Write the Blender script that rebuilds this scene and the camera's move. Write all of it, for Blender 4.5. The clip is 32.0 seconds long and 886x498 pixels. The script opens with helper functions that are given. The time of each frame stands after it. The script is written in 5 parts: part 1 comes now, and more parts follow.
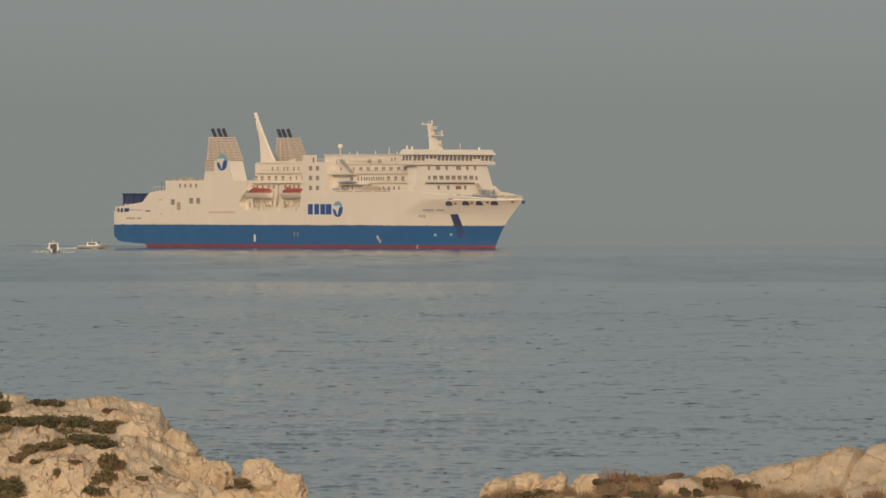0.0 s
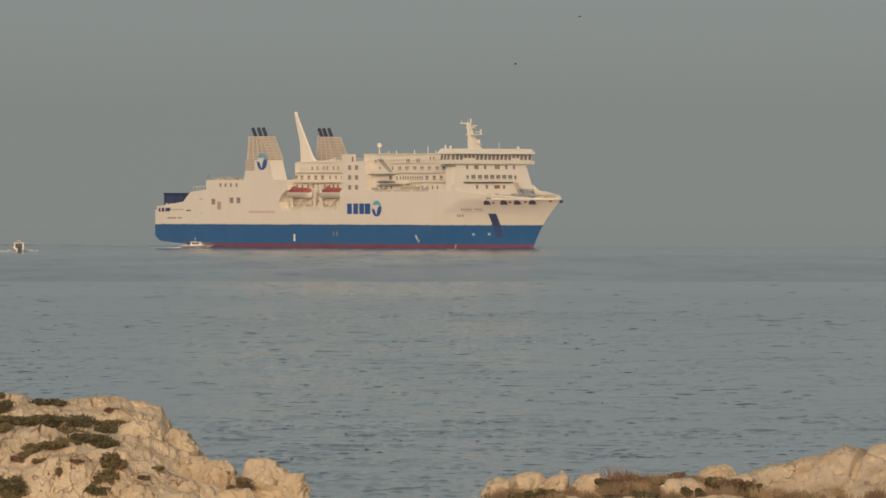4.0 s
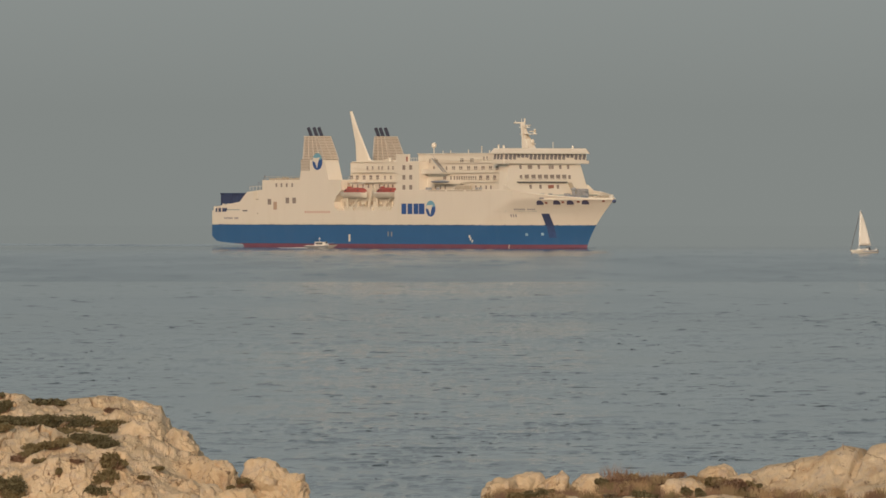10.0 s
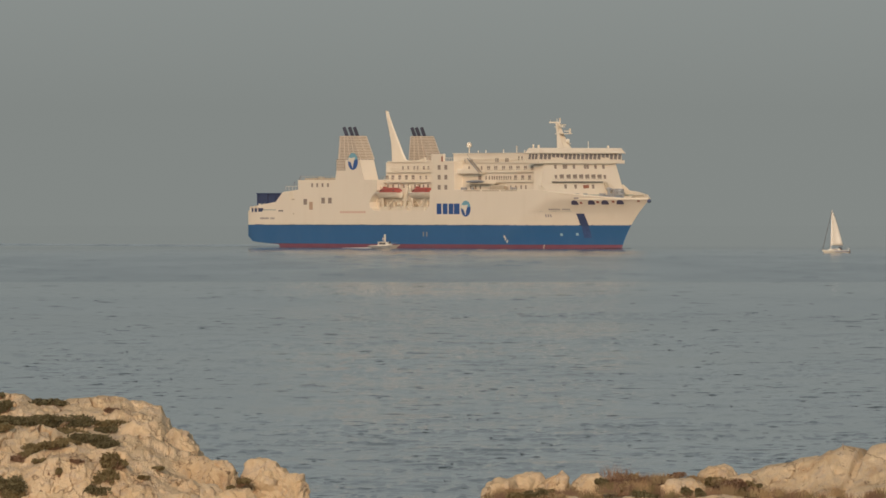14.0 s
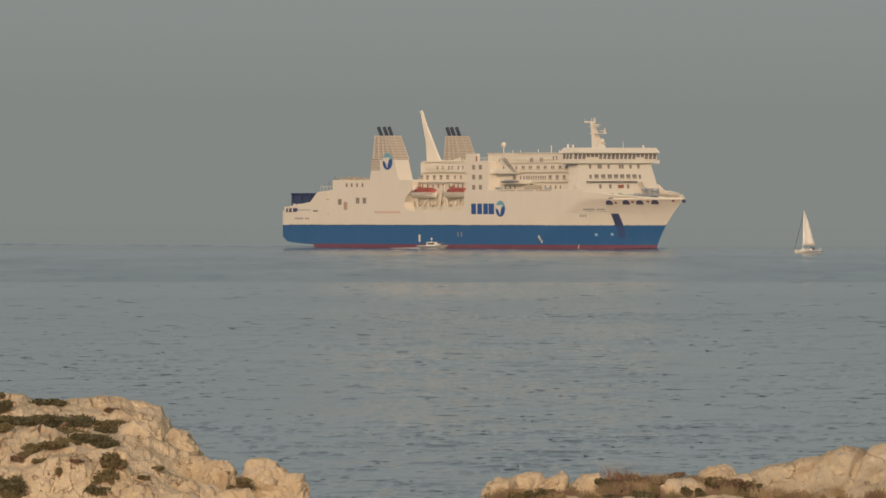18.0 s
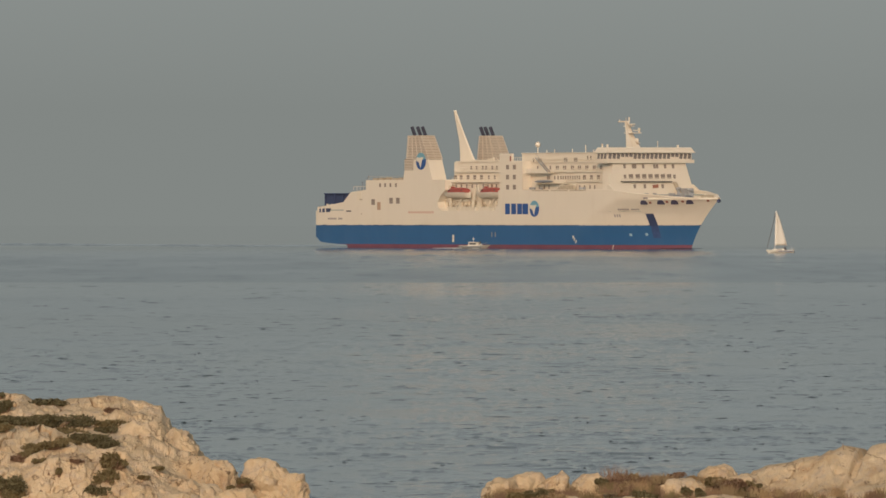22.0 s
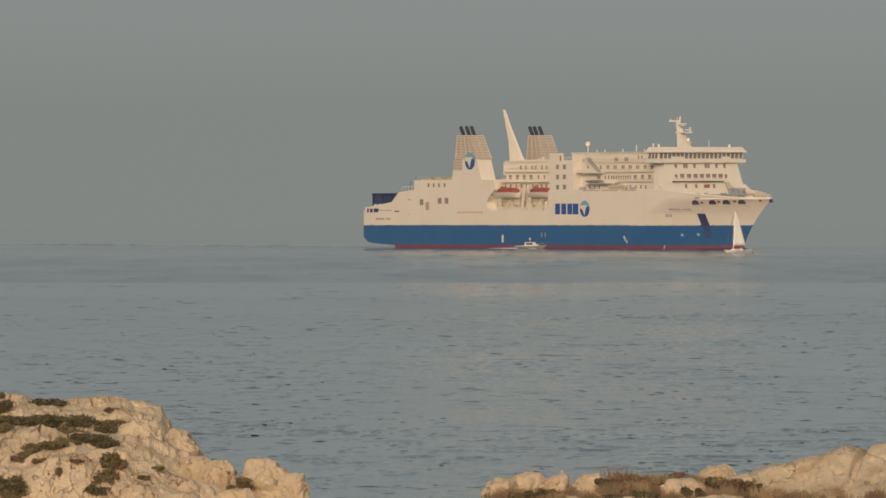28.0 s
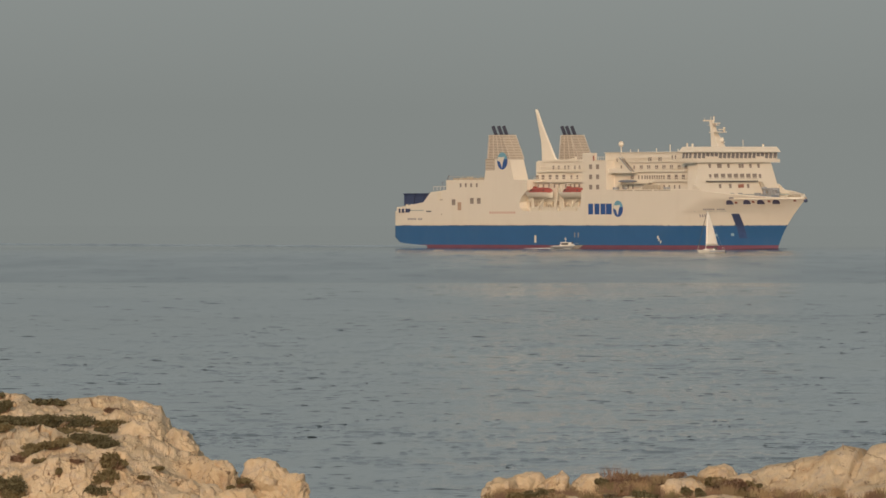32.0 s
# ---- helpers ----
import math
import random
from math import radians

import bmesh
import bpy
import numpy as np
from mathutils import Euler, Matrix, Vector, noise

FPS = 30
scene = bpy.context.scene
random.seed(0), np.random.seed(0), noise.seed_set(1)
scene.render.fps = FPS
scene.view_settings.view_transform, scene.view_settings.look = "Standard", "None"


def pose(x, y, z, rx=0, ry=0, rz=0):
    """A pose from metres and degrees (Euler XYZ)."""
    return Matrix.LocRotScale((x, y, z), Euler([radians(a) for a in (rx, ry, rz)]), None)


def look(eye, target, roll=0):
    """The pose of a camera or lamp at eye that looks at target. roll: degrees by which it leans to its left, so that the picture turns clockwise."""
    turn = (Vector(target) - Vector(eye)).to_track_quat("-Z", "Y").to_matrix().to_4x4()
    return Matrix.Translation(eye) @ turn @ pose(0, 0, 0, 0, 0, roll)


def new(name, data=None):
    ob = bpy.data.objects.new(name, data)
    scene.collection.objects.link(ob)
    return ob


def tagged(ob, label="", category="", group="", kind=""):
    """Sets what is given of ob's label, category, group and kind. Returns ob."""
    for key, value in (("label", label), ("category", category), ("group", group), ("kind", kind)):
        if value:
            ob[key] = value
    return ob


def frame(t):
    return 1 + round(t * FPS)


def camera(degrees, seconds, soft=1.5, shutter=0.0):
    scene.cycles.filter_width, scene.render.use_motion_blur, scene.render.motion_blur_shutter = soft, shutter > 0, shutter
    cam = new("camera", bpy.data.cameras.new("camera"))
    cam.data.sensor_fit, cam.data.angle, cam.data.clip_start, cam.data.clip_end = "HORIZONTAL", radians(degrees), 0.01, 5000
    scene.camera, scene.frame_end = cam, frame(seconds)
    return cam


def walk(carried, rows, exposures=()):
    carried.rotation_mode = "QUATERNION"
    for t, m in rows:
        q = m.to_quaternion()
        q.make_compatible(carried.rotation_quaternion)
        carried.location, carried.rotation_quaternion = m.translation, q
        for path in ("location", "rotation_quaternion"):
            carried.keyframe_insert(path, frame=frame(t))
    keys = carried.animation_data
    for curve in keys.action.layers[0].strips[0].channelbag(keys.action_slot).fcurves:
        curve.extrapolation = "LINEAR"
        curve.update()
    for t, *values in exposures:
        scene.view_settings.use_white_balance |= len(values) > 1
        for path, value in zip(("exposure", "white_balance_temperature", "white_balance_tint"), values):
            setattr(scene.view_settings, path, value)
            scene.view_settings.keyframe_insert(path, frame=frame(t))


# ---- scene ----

import math as m_

# ---------------------------------------------------------------- camera
cam = camera(5.593, 32.0, soft=1.6)
STILL = pose(0, 0, 12, 90 - 0.2856, 0, 0)
walk(cam, [(0, pose(0, 0, 12, 90 - 0.2820, 0, -0.0118)), (0.25, pose(0, 0, 12, 90 - 0.2850, 0, -0.003)),
           (0.6, STILL), (32, STILL)], exposures=[(0, -0.3), (32, -0.3)])

# ---------------------------------------------------------------- sky, sun
SUN_EL, SUN_AZ = radians(17), radians(189.5)     # behind the camera, a little to its left
world = bpy.data.worlds.new("sky")
scene.world = world
world.use_nodes = True
wn, wl = world.node_tree.nodes, world.node_tree.links
sky = wn.new("ShaderNodeTexSky")
sky.sky_type = "NISHITA"
sky.sun_disc = False
sky.sun_elevation = SUN_EL
sky.sun_rotation = SUN_AZ
sky.air_density, sky.dust_density, sky.ozone_density = 1.0, 3.0, 1.0
# thick haze: the horizon shows the sky of a somewhat greater height
tcw = wn.new("ShaderNodeTexCoord")
sep = wn.new("ShaderNodeSeparateXYZ")
lift = wn.new("ShaderNodeMath")
lift.operation, lift.inputs[1].default_value, lift.inputs[2].default_value = "MULTIPLY_ADD", 0.66, 0.042
comb = wn.new("ShaderNodeCombineXYZ")
floor_z = wn.new("ShaderNodeMath")
floor_z.operation, floor_z.inputs[1].default_value = "MAXIMUM", 0.049
wl.new(tcw.outputs["Generated"], sep.inputs[0])
wl.new(sep.outputs[0], comb.inputs[0])
wl.new(sep.outputs[1], comb.inputs[1])
wl.new(sep.outputs[2], lift.inputs[0])
wl.new(lift.outputs[0], floor_z.inputs[0])
wl.new(floor_z.outputs[0], comb.inputs[2])
wl.new(comb.outputs[0], sky.inputs["Vector"])
hs = wn.new("ShaderNodeHueSaturation")
hs.inputs["Saturation"].default_value = 0.16
tint = wn.new("ShaderNodeMix")
tint.data_type, tint.blend_type = "RGBA", "MULTIPLY"
tint.inputs["Factor"].default_value = 1.0
tint.inputs["B"].default_value = (0.935, 1.0, 0.995, 1)
wl.new(sky.outputs[0], hs.inputs["Color"])
wl.new(hs.outputs[0], tint.inputs["A"])
bg = wn["Background"]
wl.new(tint.outputs["Result"], bg.inputs["Color"])
bg.inputs["Strength"].default_value = 0.099

sun = new("sun", bpy.data.lights.new("sun", "SUN"))
sun.data.energy, sun.data.angle, sun.data.color = 1.78, radians(0.6), (1.0, 0.525, 0.21)
sun_from = Vector((m_.sin(SUN_AZ) * m_.cos(SUN_EL), m_.cos(SUN_AZ) * m_.cos(SUN_EL), m_.sin(SUN_EL)))
sun.matrix_world = look(sun_from * 50 + Vector((0, 0, 60)), (0, 0, 60))


# ---------------------------------------------------------------- materials
def material(name, colour, rough=0.6, metal=0.0, var=0.15, scale=1.0, bump=0.0, bump_scale=8.0, spec=0.5,
             stain=None, stain_amount=0.0, stain_stretch=(1, 1, 1)):
    mt = bpy.data.materials.new(name)
    mt.use_nodes = True
    n, l = mt.node_tree.nodes, mt.node_tree.links
    p = n["Principled BSDF"]
    p.inputs["Roughness"].default_value = rough
    p.inputs["Metallic"].default_value = metal
    p.inputs["Specular IOR Level"].default_value = spec
    tc = n.new("ShaderNodeTexCoord")
    big = n.new("ShaderNodeTexNoise")
    big.inputs["Scale"].default_value = scale
    big.inputs["Detail"].default_value = 5
    l.new(tc.outputs["Object"], big.inputs["Vector"])
    mix = n.new("ShaderNodeMix")
    mix.data_type = "RGBA"
    mix.inputs["A"].default_value = (*[c * (1 - var) for c in colour], 1)
    mix.inputs["B"].default_value = (*[min(1, c * (1 + var)) for c in colour], 1)
    l.new(big.outputs["Fac"], mix.inputs["Factor"])
    out = mix.outputs["Result"]
    if stain:
        mp = n.new("ShaderNodeMapping")
        mp.inputs["Scale"].default_value = stain_stretch
        st = n.new("ShaderNodeTexNoise")
        st.inputs["Scale"].default_value = 1.0
        st.inputs["Detail"].default_value = 6
        l.new(tc.outputs["Object"], mp.inputs["Vector"])
        l.new(mp.outputs[0], st.inputs["Vector"])
        rp = n.new("ShaderNodeMapRange")
        rp.inputs["From Min"].default_value, rp.inputs["From Max"].default_value = 0.52, 0.75
        rp.inputs["To Max"].default_value = stain_amount
        l.new(st.outputs["Fac"], rp.inputs["Value"])
        m2 = n.new("ShaderNodeMix")
        m2.data_type = "RGBA"
        m2.inputs["B"].default_value = (*stain, 1)
        l.new(out, m2.inputs["A"])
        l.new(rp.outputs[0], m2.inputs["Factor"])
        out = m2.outputs["Result"]
    l.new(out, p.inputs["Base Color"])
    if bump:
        fine = n.new("ShaderNodeTexNoise")
        fine.inputs["Scale"].default_value = bump_scale
        fine.inputs["Detail"].default_value = 6
        l.new(tc.outputs["Object"], fine.inputs["Vector"])
        b = n.new("ShaderNodeBump")
        b.inputs["Strength"].default_value = bump
        l.new(fine.outputs["Fac"], b.inputs["Height"])
        l.new(b.outputs[0], p.inputs["Normal"])
    return mt


WHITE = material("ship_white", (0.70, 0.63, 0.52), 0.5, var=0.03, scale=0.12, stain=(0.52, 0.42, 0.30),
                 stain_amount=0.13, stain_stretch=(0.35, 0.35, 0.06))
CREAM = material("ship_cream", (0.70, 0.62, 0.49), 0.5, var=0.05, scale=0.3)
DECK = material("deck_paint", (0.33, 0.36, 0.33), 0.8, var=0.12, scale=0.4)
BLUE = material("hull_blue", (0.036, 0.118, 0.262), 0.4, var=0.10, scale=0.15, stain=(0.08, 0.15, 0.26),
                stain_amount=0.22, stain_stretch=(0.3, 0.3, 0.08))
RED = material("boot_red", (0.21, 0.078, 0.112), 0.55, var=0.2, scale=0.2, stain=(0.17, 0.10, 0.11),
               stain_amount=0.6, stain_stretch=(0.2, 0.2, 0.8))
NAVY = material("navy_paint", (0.045, 0.062, 0.13), 0.5, var=0.15, scale=0.3)
LOGO_BLUE = material("sign_blue", (0.03, 0.09, 0.27), 0.45, var=0.05)
TEAL = material("sign_teal", (0.16, 0.36, 0.46), 0.45, var=0.05)
LETTER_RED = material("sign_red", (0.58, 0.36, 0.27), 0.5, var=0.05)
LETTER_DARK = material("sign_grey", (0.30, 0.27, 0.26), 0.5, var=0.05)
GLASS = material("window_glass", (0.28, 0.235, 0.20), 0.25, var=0.4, scale=0.5, spec=0.6)
BRIDGE_GLASS = material("bridge_glass", (0.20, 0.185, 0.18), 0.15, var=0.4, scale=0.5, spec=0.8)
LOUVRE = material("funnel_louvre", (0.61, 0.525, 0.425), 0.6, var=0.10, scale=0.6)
# darker copy of the slat tan: shade between the slats put into the colour
LOUVRE_SHADE = material("louvre_gap_shade", (0.25, 0.21, 0.16), 0.7, var=0.15, scale=0.6)
SOOT = material("exhaust_black", (0.03, 0.03, 0.05), 0.6, var=0.3, scale=1.5)
ORANGE = material("lifeboat_orange", (0.33, 0.078, 0.062), 0.5, var=0.1, scale=0.8)
BAY = material("bay_paint", (0.70, 0.62, 0.50), 0.7, var=0.22, scale=0.5)
WINCH = material("winch_grey", (0.33, 0.335, 0.34), 0.6, var=0.25, scale=0.7)
BUFF = material("deck_gear", (0.45, 0.38, 0.28), 0.6, var=0.25, scale=0.7)
DOOR = material("faded_door", (0.42, 0.29, 0.20), 0.6, var=0.2, scale=1.0)
RUST = material("door_brown", (0.30, 0.12, 0.08), 0.6, var=0.2, scale=1.0)
SAIL = material("sailcloth", (0.70, 0.66, 0.58), 0.8, var=0.04, scale=0.5)
GELCOAT = material("gelcoat", (0.68, 0.65, 0.57), 0.35, var=0.04, scale=0.6)
HULL_GREY = material("hull_grey", (0.20, 0.20, 0.20), 0.6, var=0.15)
HULL_BUFF = material("hull_buff", (0.42, 0.39, 0.34), 0.5, var=0.15)
STAIN_BLUE = material("stain_blue", (0.05, 0.085, 0.20), 0.6, var=0.35, scale=0.8)
PORT = material("port_shadow", (0.075, 0.072, 0.12), 0.6, var=0.2)
PALE_MARK = material("pale_mark", (0.34, 0.47, 0.55), 0.5, var=0.1)
HULL_SLATE = material("hull_slate", (0.20, 0.22, 0.25), 0.5, var=0.15)
DARKGREY = material("dark_grey", (0.06, 0.06, 0.065), 0.5, var=0.2, scale=1.0)
ALU = material("mast_alloy", (0.5, 0.5, 0.48), 0.4, metal=0.8, var=0.1)
FOAM = material("foam", (0.62, 0.64, 0.63), 0.9, var=0.15, scale=0.8, bump=0.4, bump_scale=2.0)


def rock_material():
    mt = bpy.data.materials.new("limestone")
    mt.use_nodes = True
    n, l = mt.node_tree.nodes, mt.node_tree.links
    p = n["Principled BSDF"]
    p.inputs["Roughness"].default_value = 0.92
    p.inputs["Specular IOR Level"].default_value = 0.2
    geo = n.new("ShaderNodeNewGeometry")

    def tex(scale, detail, rough=0.55):
        t = n.new("ShaderNodeTexNoise")
        t.inputs["Scale"].default_value, t.inputs["Detail"].default_value = scale, detail
        t.inputs["Roughness"].default_value = rough
        l.new(geo.outputs["Position"], t.inputs["Vector"])
        return t

    def ramp(src, stops):
        r = n.new("ShaderNodeValToRGB")
        while len(r.color_ramp.elements) < len(stops):
            r.color_ramp.elements.new(0.5)
        for e, (pos, c) in zip(r.color_ramp.elements, stops):
            e.position, e.color = pos, (*c, 1)
        l.new(src, r.inputs["Fac"])
        return r

    base = ramp(tex(0.9, 7, 0.6).outputs["Fac"], [(0.30, (0.41, 0.29, 0.18)), (0.44, (0.54, 0.415, 0.265)),
                                                (0.60, (0.59, 0.465, 0.315)), (0.76, (0.55, 0.395, 0.25))])
    grey = ramp(tex(2.3, 6, 0.65).outputs["Fac"], [(0.50, (0, 0, 0)), (0.66, (1, 1, 1))])
    m1 = n.new("ShaderNodeMix")
    m1.data_type = "RGBA"
    m1.inputs["B"].default_value = (0.37, 0.315, 0.265, 1)
    k = n.new("ShaderNodeMath")
    k.operation = "MULTIPLY"
    k.inputs[1].default_value = 0.58
    l.new(grey.outputs[0], k.inputs[0])
    l.new(k.outputs[0], m1.inputs["Factor"])
    l.new(base.outputs[0], m1.inputs["A"])
    # dark weathered cracks and pits, the shade inside them put into the colour
    wob = n.new("ShaderNodeVectorMath")
    wob.operation = "MULTIPLY_ADD"
    wob.inputs[1].default_value = (0.9, 0.9, 0.9)
    l.new(tex(1.6, 4).outputs["Color"], wob.inputs[0])
    l.new(geo.outputs["Position"], wob.inputs[2])
    vor = n.new("ShaderNodeTexVoronoi")
    vor.feature = "DISTANCE_TO_EDGE"
    vor.inputs["Scale"].default_value = 1.0
    slant = n.new("ShaderNodeMapping")
    slant.inputs["Rotation"].default_value, slant.inputs["Scale"].default_value = (0, radians(28), 0), (1.25, 0.5, 0.55)
    l.new(wob.outputs[0], slant.inputs["Vector"])
    l.new(slant.outputs[0], vor.inputs["Vector"])
    crack = ramp(vor.outputs["Distance"], [(0.0, (1, 1, 1)), (0.028, (0, 0, 0))])
    part_of = ramp(tex(0.7, 3).outputs["Fac"], [(0.49, (0, 0, 0)), (0.56, (1, 1, 1))])
    kc = n.new("ShaderNodeMath")
    kc.operation = "MULTIPLY"
    l.new(crack.outputs[0], kc.inputs[0])
    l.new(part_of.outputs[0], kc.inputs[1])
    holes = ramp(tex(3.6, 3, 0.5).outputs["Fac"], [(0.665, (0, 0, 0)), (0.70, (1, 1, 1))])
    worn = n.new("ShaderNodeMath")
    worn.operation = "MAXIMUM"
    l.new(kc.outputs[0], worn.inputs[0])
    l.new(holes.outputs[0], worn.inputs[1])
    m2 = n.new("ShaderNodeMix")
    m2.data_type = "RGBA"
    m2.inputs["B"].default_value = (0.15, 0.098, 0.06, 1)
    k2 = n.new("ShaderNodeMath")
    k2.operation, k2.inputs[1].default_value = "MULTIPLY", 0.8
    l.new(worn.outputs[0], k2.inputs[0])
    l.new(k2.outputs[0], m2.inputs["Factor"])
    l.new(m1.outputs["Result"], m2.inputs["A"])
    l.new(m2.outputs["Result"], p.inputs["Base Color"])
    hgt = n.new("ShaderNodeMath")
    hgt.operation = "MULTIPLY_ADD"
    hgt.inputs[1].default_value = -0.5
    l.new(kc.outputs[0], hgt.inputs[0])
    l.new(tex(5.0, 9, 0.68).outputs["Fac"], hgt.inputs[2])
    b = n.new("ShaderNodeBump")
    b.inputs["Strength"].default_value = 0.7
    b.inputs["Distance"].default_value = 0.08
    l.new(hgt.outputs[0], b.inputs["Height"])
    l.new(b.outputs[0], p.inputs["Normal"])
    return mt


ROCK = rock_material()
SCRUB = material("scrub_leaf", (0.116, 0.102, 0.056), 0.9, spec=0.15, var=0.4, scale=3.0)
SCRUB_BROWN = material("scrub_brown", (0.165, 0.132, 0.068), 0.9, spec=0.15, var=0.35, scale=3.0)
SCRUB_DRY = material("scrub_dry", (0.26, 0.19, 0.105), 0.85, var=0.35, scale=3.0)
REDDISH = material("reddish_scrub", (0.17, 0.105, 0.066), 0.85, var=0.3, scale=3.0)
DRY = material("dry_grass", (0.29, 0.20, 0.108), 0.85, var=0.35, scale=4.0)
TWIG = material("dry_twig", (0.24, 0.15, 0.095), 0.85, var=0.3, scale=4.0)


def water_material():
    mt = bpy.data.materials.new("sea_water")
    mt.use_nodes = True
    n, l = mt.node_tree.nodes, mt.node_tree.links
    p = n["Principled BSDF"]
    p.inputs["Base Color"].default_value = (0.026, 0.042, 0.050, 1)
    sepw = n.new("ShaderNodeSeparateXYZ")
    p.inputs["IOR"].default_value = 1.40
    tc = n.new("ShaderNodeTexCoord")

    def tex(sx, sy, detail):
        mp = n.new("ShaderNodeMapping")
        mp.inputs["Scale"].default_value = (sx, sy, 1)
        t = n.new("ShaderNodeTexNoise")
        t.inputs["Scale"].default_value, t.inputs["Detail"].default_value = 1.0, detail
        l.new(tc.outputs["Object"], mp.inputs["Vector"])
        l.new(mp.outputs[0], t.inputs["Vector"])
        return t

    # unresolved chop far out acts as roughness, in long wind streaks
    streak = tex(0.045, 0.0045, 6)
    smr = n.new("ShaderNodeMapRange")
    smr.inputs["From Min"].default_value, smr.inputs["From Max"].default_value = 0.35, 0.65
    smr.inputs["To Min"].default_value, smr.inputs["To Max"].default_value = 0.84, 1.16
    l.new(streak.outputs["Fac"], smr.inputs["Value"])
    rmul = n.new("ShaderNodeMath")
    rmul.operation = "MULTIPLY"
    l.new(tc.outputs["Object"], sepw.inputs[0])
    # belts of calmer and rougher water across the bay, by distance from the shore
    belt = n.new("ShaderNodeValToRGB")
    off = n.new("ShaderNodeMath")
    off.operation, off.inputs[1].default_value = "DIVIDE", 2000
    l.new(sepw.outputs[1], off.inputs[0])
    l.new(off.outputs[0], belt.inputs["Fac"])
    stops = ((0.20, 0.095), (0.36, 0.092), (0.46, 0.12), (0.565, 0.138), (0.61, 0.098), (0.688, 0.094), (0.702, 0.19), (1.0, 0.175))
    while len(belt.color_ramp.elements) < len(stops):
        belt.color_ramp.elements.new(0.5)
    for e, (at, r) in zip(belt.color_ramp.elements, stops):
        e.position, e.color = at, (r, r, r, 1)
    l.new(belt.outputs[0], rmul.inputs[0])
    l.new(smr.outputs[0], rmul.inputs[1])
    a, b2 = tex(0.9, 0.45, 4), tex(0.12, 0.05, 3)
    add = n.new("ShaderNodeMath")
    add.operation = "MULTIPLY_ADD"
    add.inputs[1].default_value = 2.0
    l.new(b2.outputs["Fac"], add.inputs[0])
    l.new(a.outputs["Fac"], add.inputs[2])
    bp = n.new("ShaderNodeBump")
    gust = tex(0.002, 0.006, 2)
    mr = n.new("ShaderNodeMapRange")
    mr.inputs["From Min"].default_value, mr.inputs["From Max"].default_value = 0.38, 0.62
    mr.inputs["To Min"].default_value, mr.inputs["To Max"].default_value = 0.35, 1.0
    l.new(gust.outputs["Fac"], mr.inputs["Value"])
    # the haze-bound far water lies smooth
    glassy = n.new("ShaderNodeMapRange")
    glassy.inputs["From Min"].default_value, glassy.inputs["From Max"].default_value = 2000, 2700
    glassy.inputs["To Min"].default_value, glassy.inputs["To Max"].default_value = 1.0, 0.0
    l.new(sepw.outputs[1], glassy.inputs["Value"])
    for src, dst in ((mr.outputs[0], bp.inputs["Strength"]), (rmul.outputs[0], p.inputs["Roughness"])):
        cut = n.new("ShaderNodeMath")
        cut.operation = "MULTIPLY"
        l.new(src, cut.inputs[0])
        l.new(glassy.outputs[0], cut.inputs[1])
        l.new(cut.outputs[0], dst)
    bp.inputs["Distance"].default_value = 0.18
    l.new(add.outputs[0], bp.inputs["Height"])
    l.new(bp.outputs[0], p.inputs["Normal"])
    return mt


WATER = water_material()


# ---------------------------------------------------------------- mesh helpers
def part(name, bm, mat, parent=None, label="", smooth=False):
    """Link a bmesh as one mesh object under a thing or part."""
    me = bpy.data.meshes.new(name)
    bmesh.ops.recalc_face_normals(bm, faces=bm.faces)
    bm.to_mesh(me)
    bm.free()
    me.materials.append(mat)
    if smooth:
        for f in me.polygons:
            f.use_smooth = True
        me.set_sharp_from_angle(angle=radians(42))
    ob = new(name, me)
    if parent:
        ob.parent = parent
    if label:
        tagged(ob, label)
    return ob


def thing(name, label, category, group="", kind=""):
    return tagged(new(name), label, category, group, kind)


def box(bm, x0, x1, y0, y1, z0, z1):
    v = [bm.verts.new((x, y, z)) for x in (x0, x1) for y in (y0, y1) for z in (z0, z1)]
    for f in ((0, 1, 3, 2), (4, 6, 7, 5), (0, 4, 5, 1), (2, 3, 7, 6), (0, 2, 6, 4), (1, 5, 7, 3)):
        bm.faces.new([v[i] for i in f])
    return bm


def boxes(*rows):
    bm = bmesh.new()
    for r in rows:
        box(bm, *r)
    return bm


def prism(outline, v0, v1):
    """An outline in (x, z), carried from y = v0 to y = v1."""
    bm = bmesh.new()
    a = [bm.verts.new((x, v0, z)) for x, z in outline]
    b = [bm.verts.new((x, v1, z)) for x, z in outline]
    bm.faces.new(a)
    bm.faces.new(b[::-1])
    for i in range(len(a)):
        j = (i + 1) % len(a)
        bm.faces.new((a[i], b[i], b[j], a[j]))
    return bm


def frustum(low, high):
    """A solid between two rings of points (x, y, z)."""
    bm = bmesh.new()
    a = [bm.verts.new(p) for p in low]
    b = [bm.verts.new(p) for p in high]
    bm.faces.new(a[::-1])
    bm.faces.new(b)
    for i in range(len(a)):
        j = (i + 1) % len(a)
        bm.faces.new((a[i], a[j], b[j], b[i]))
    return bm


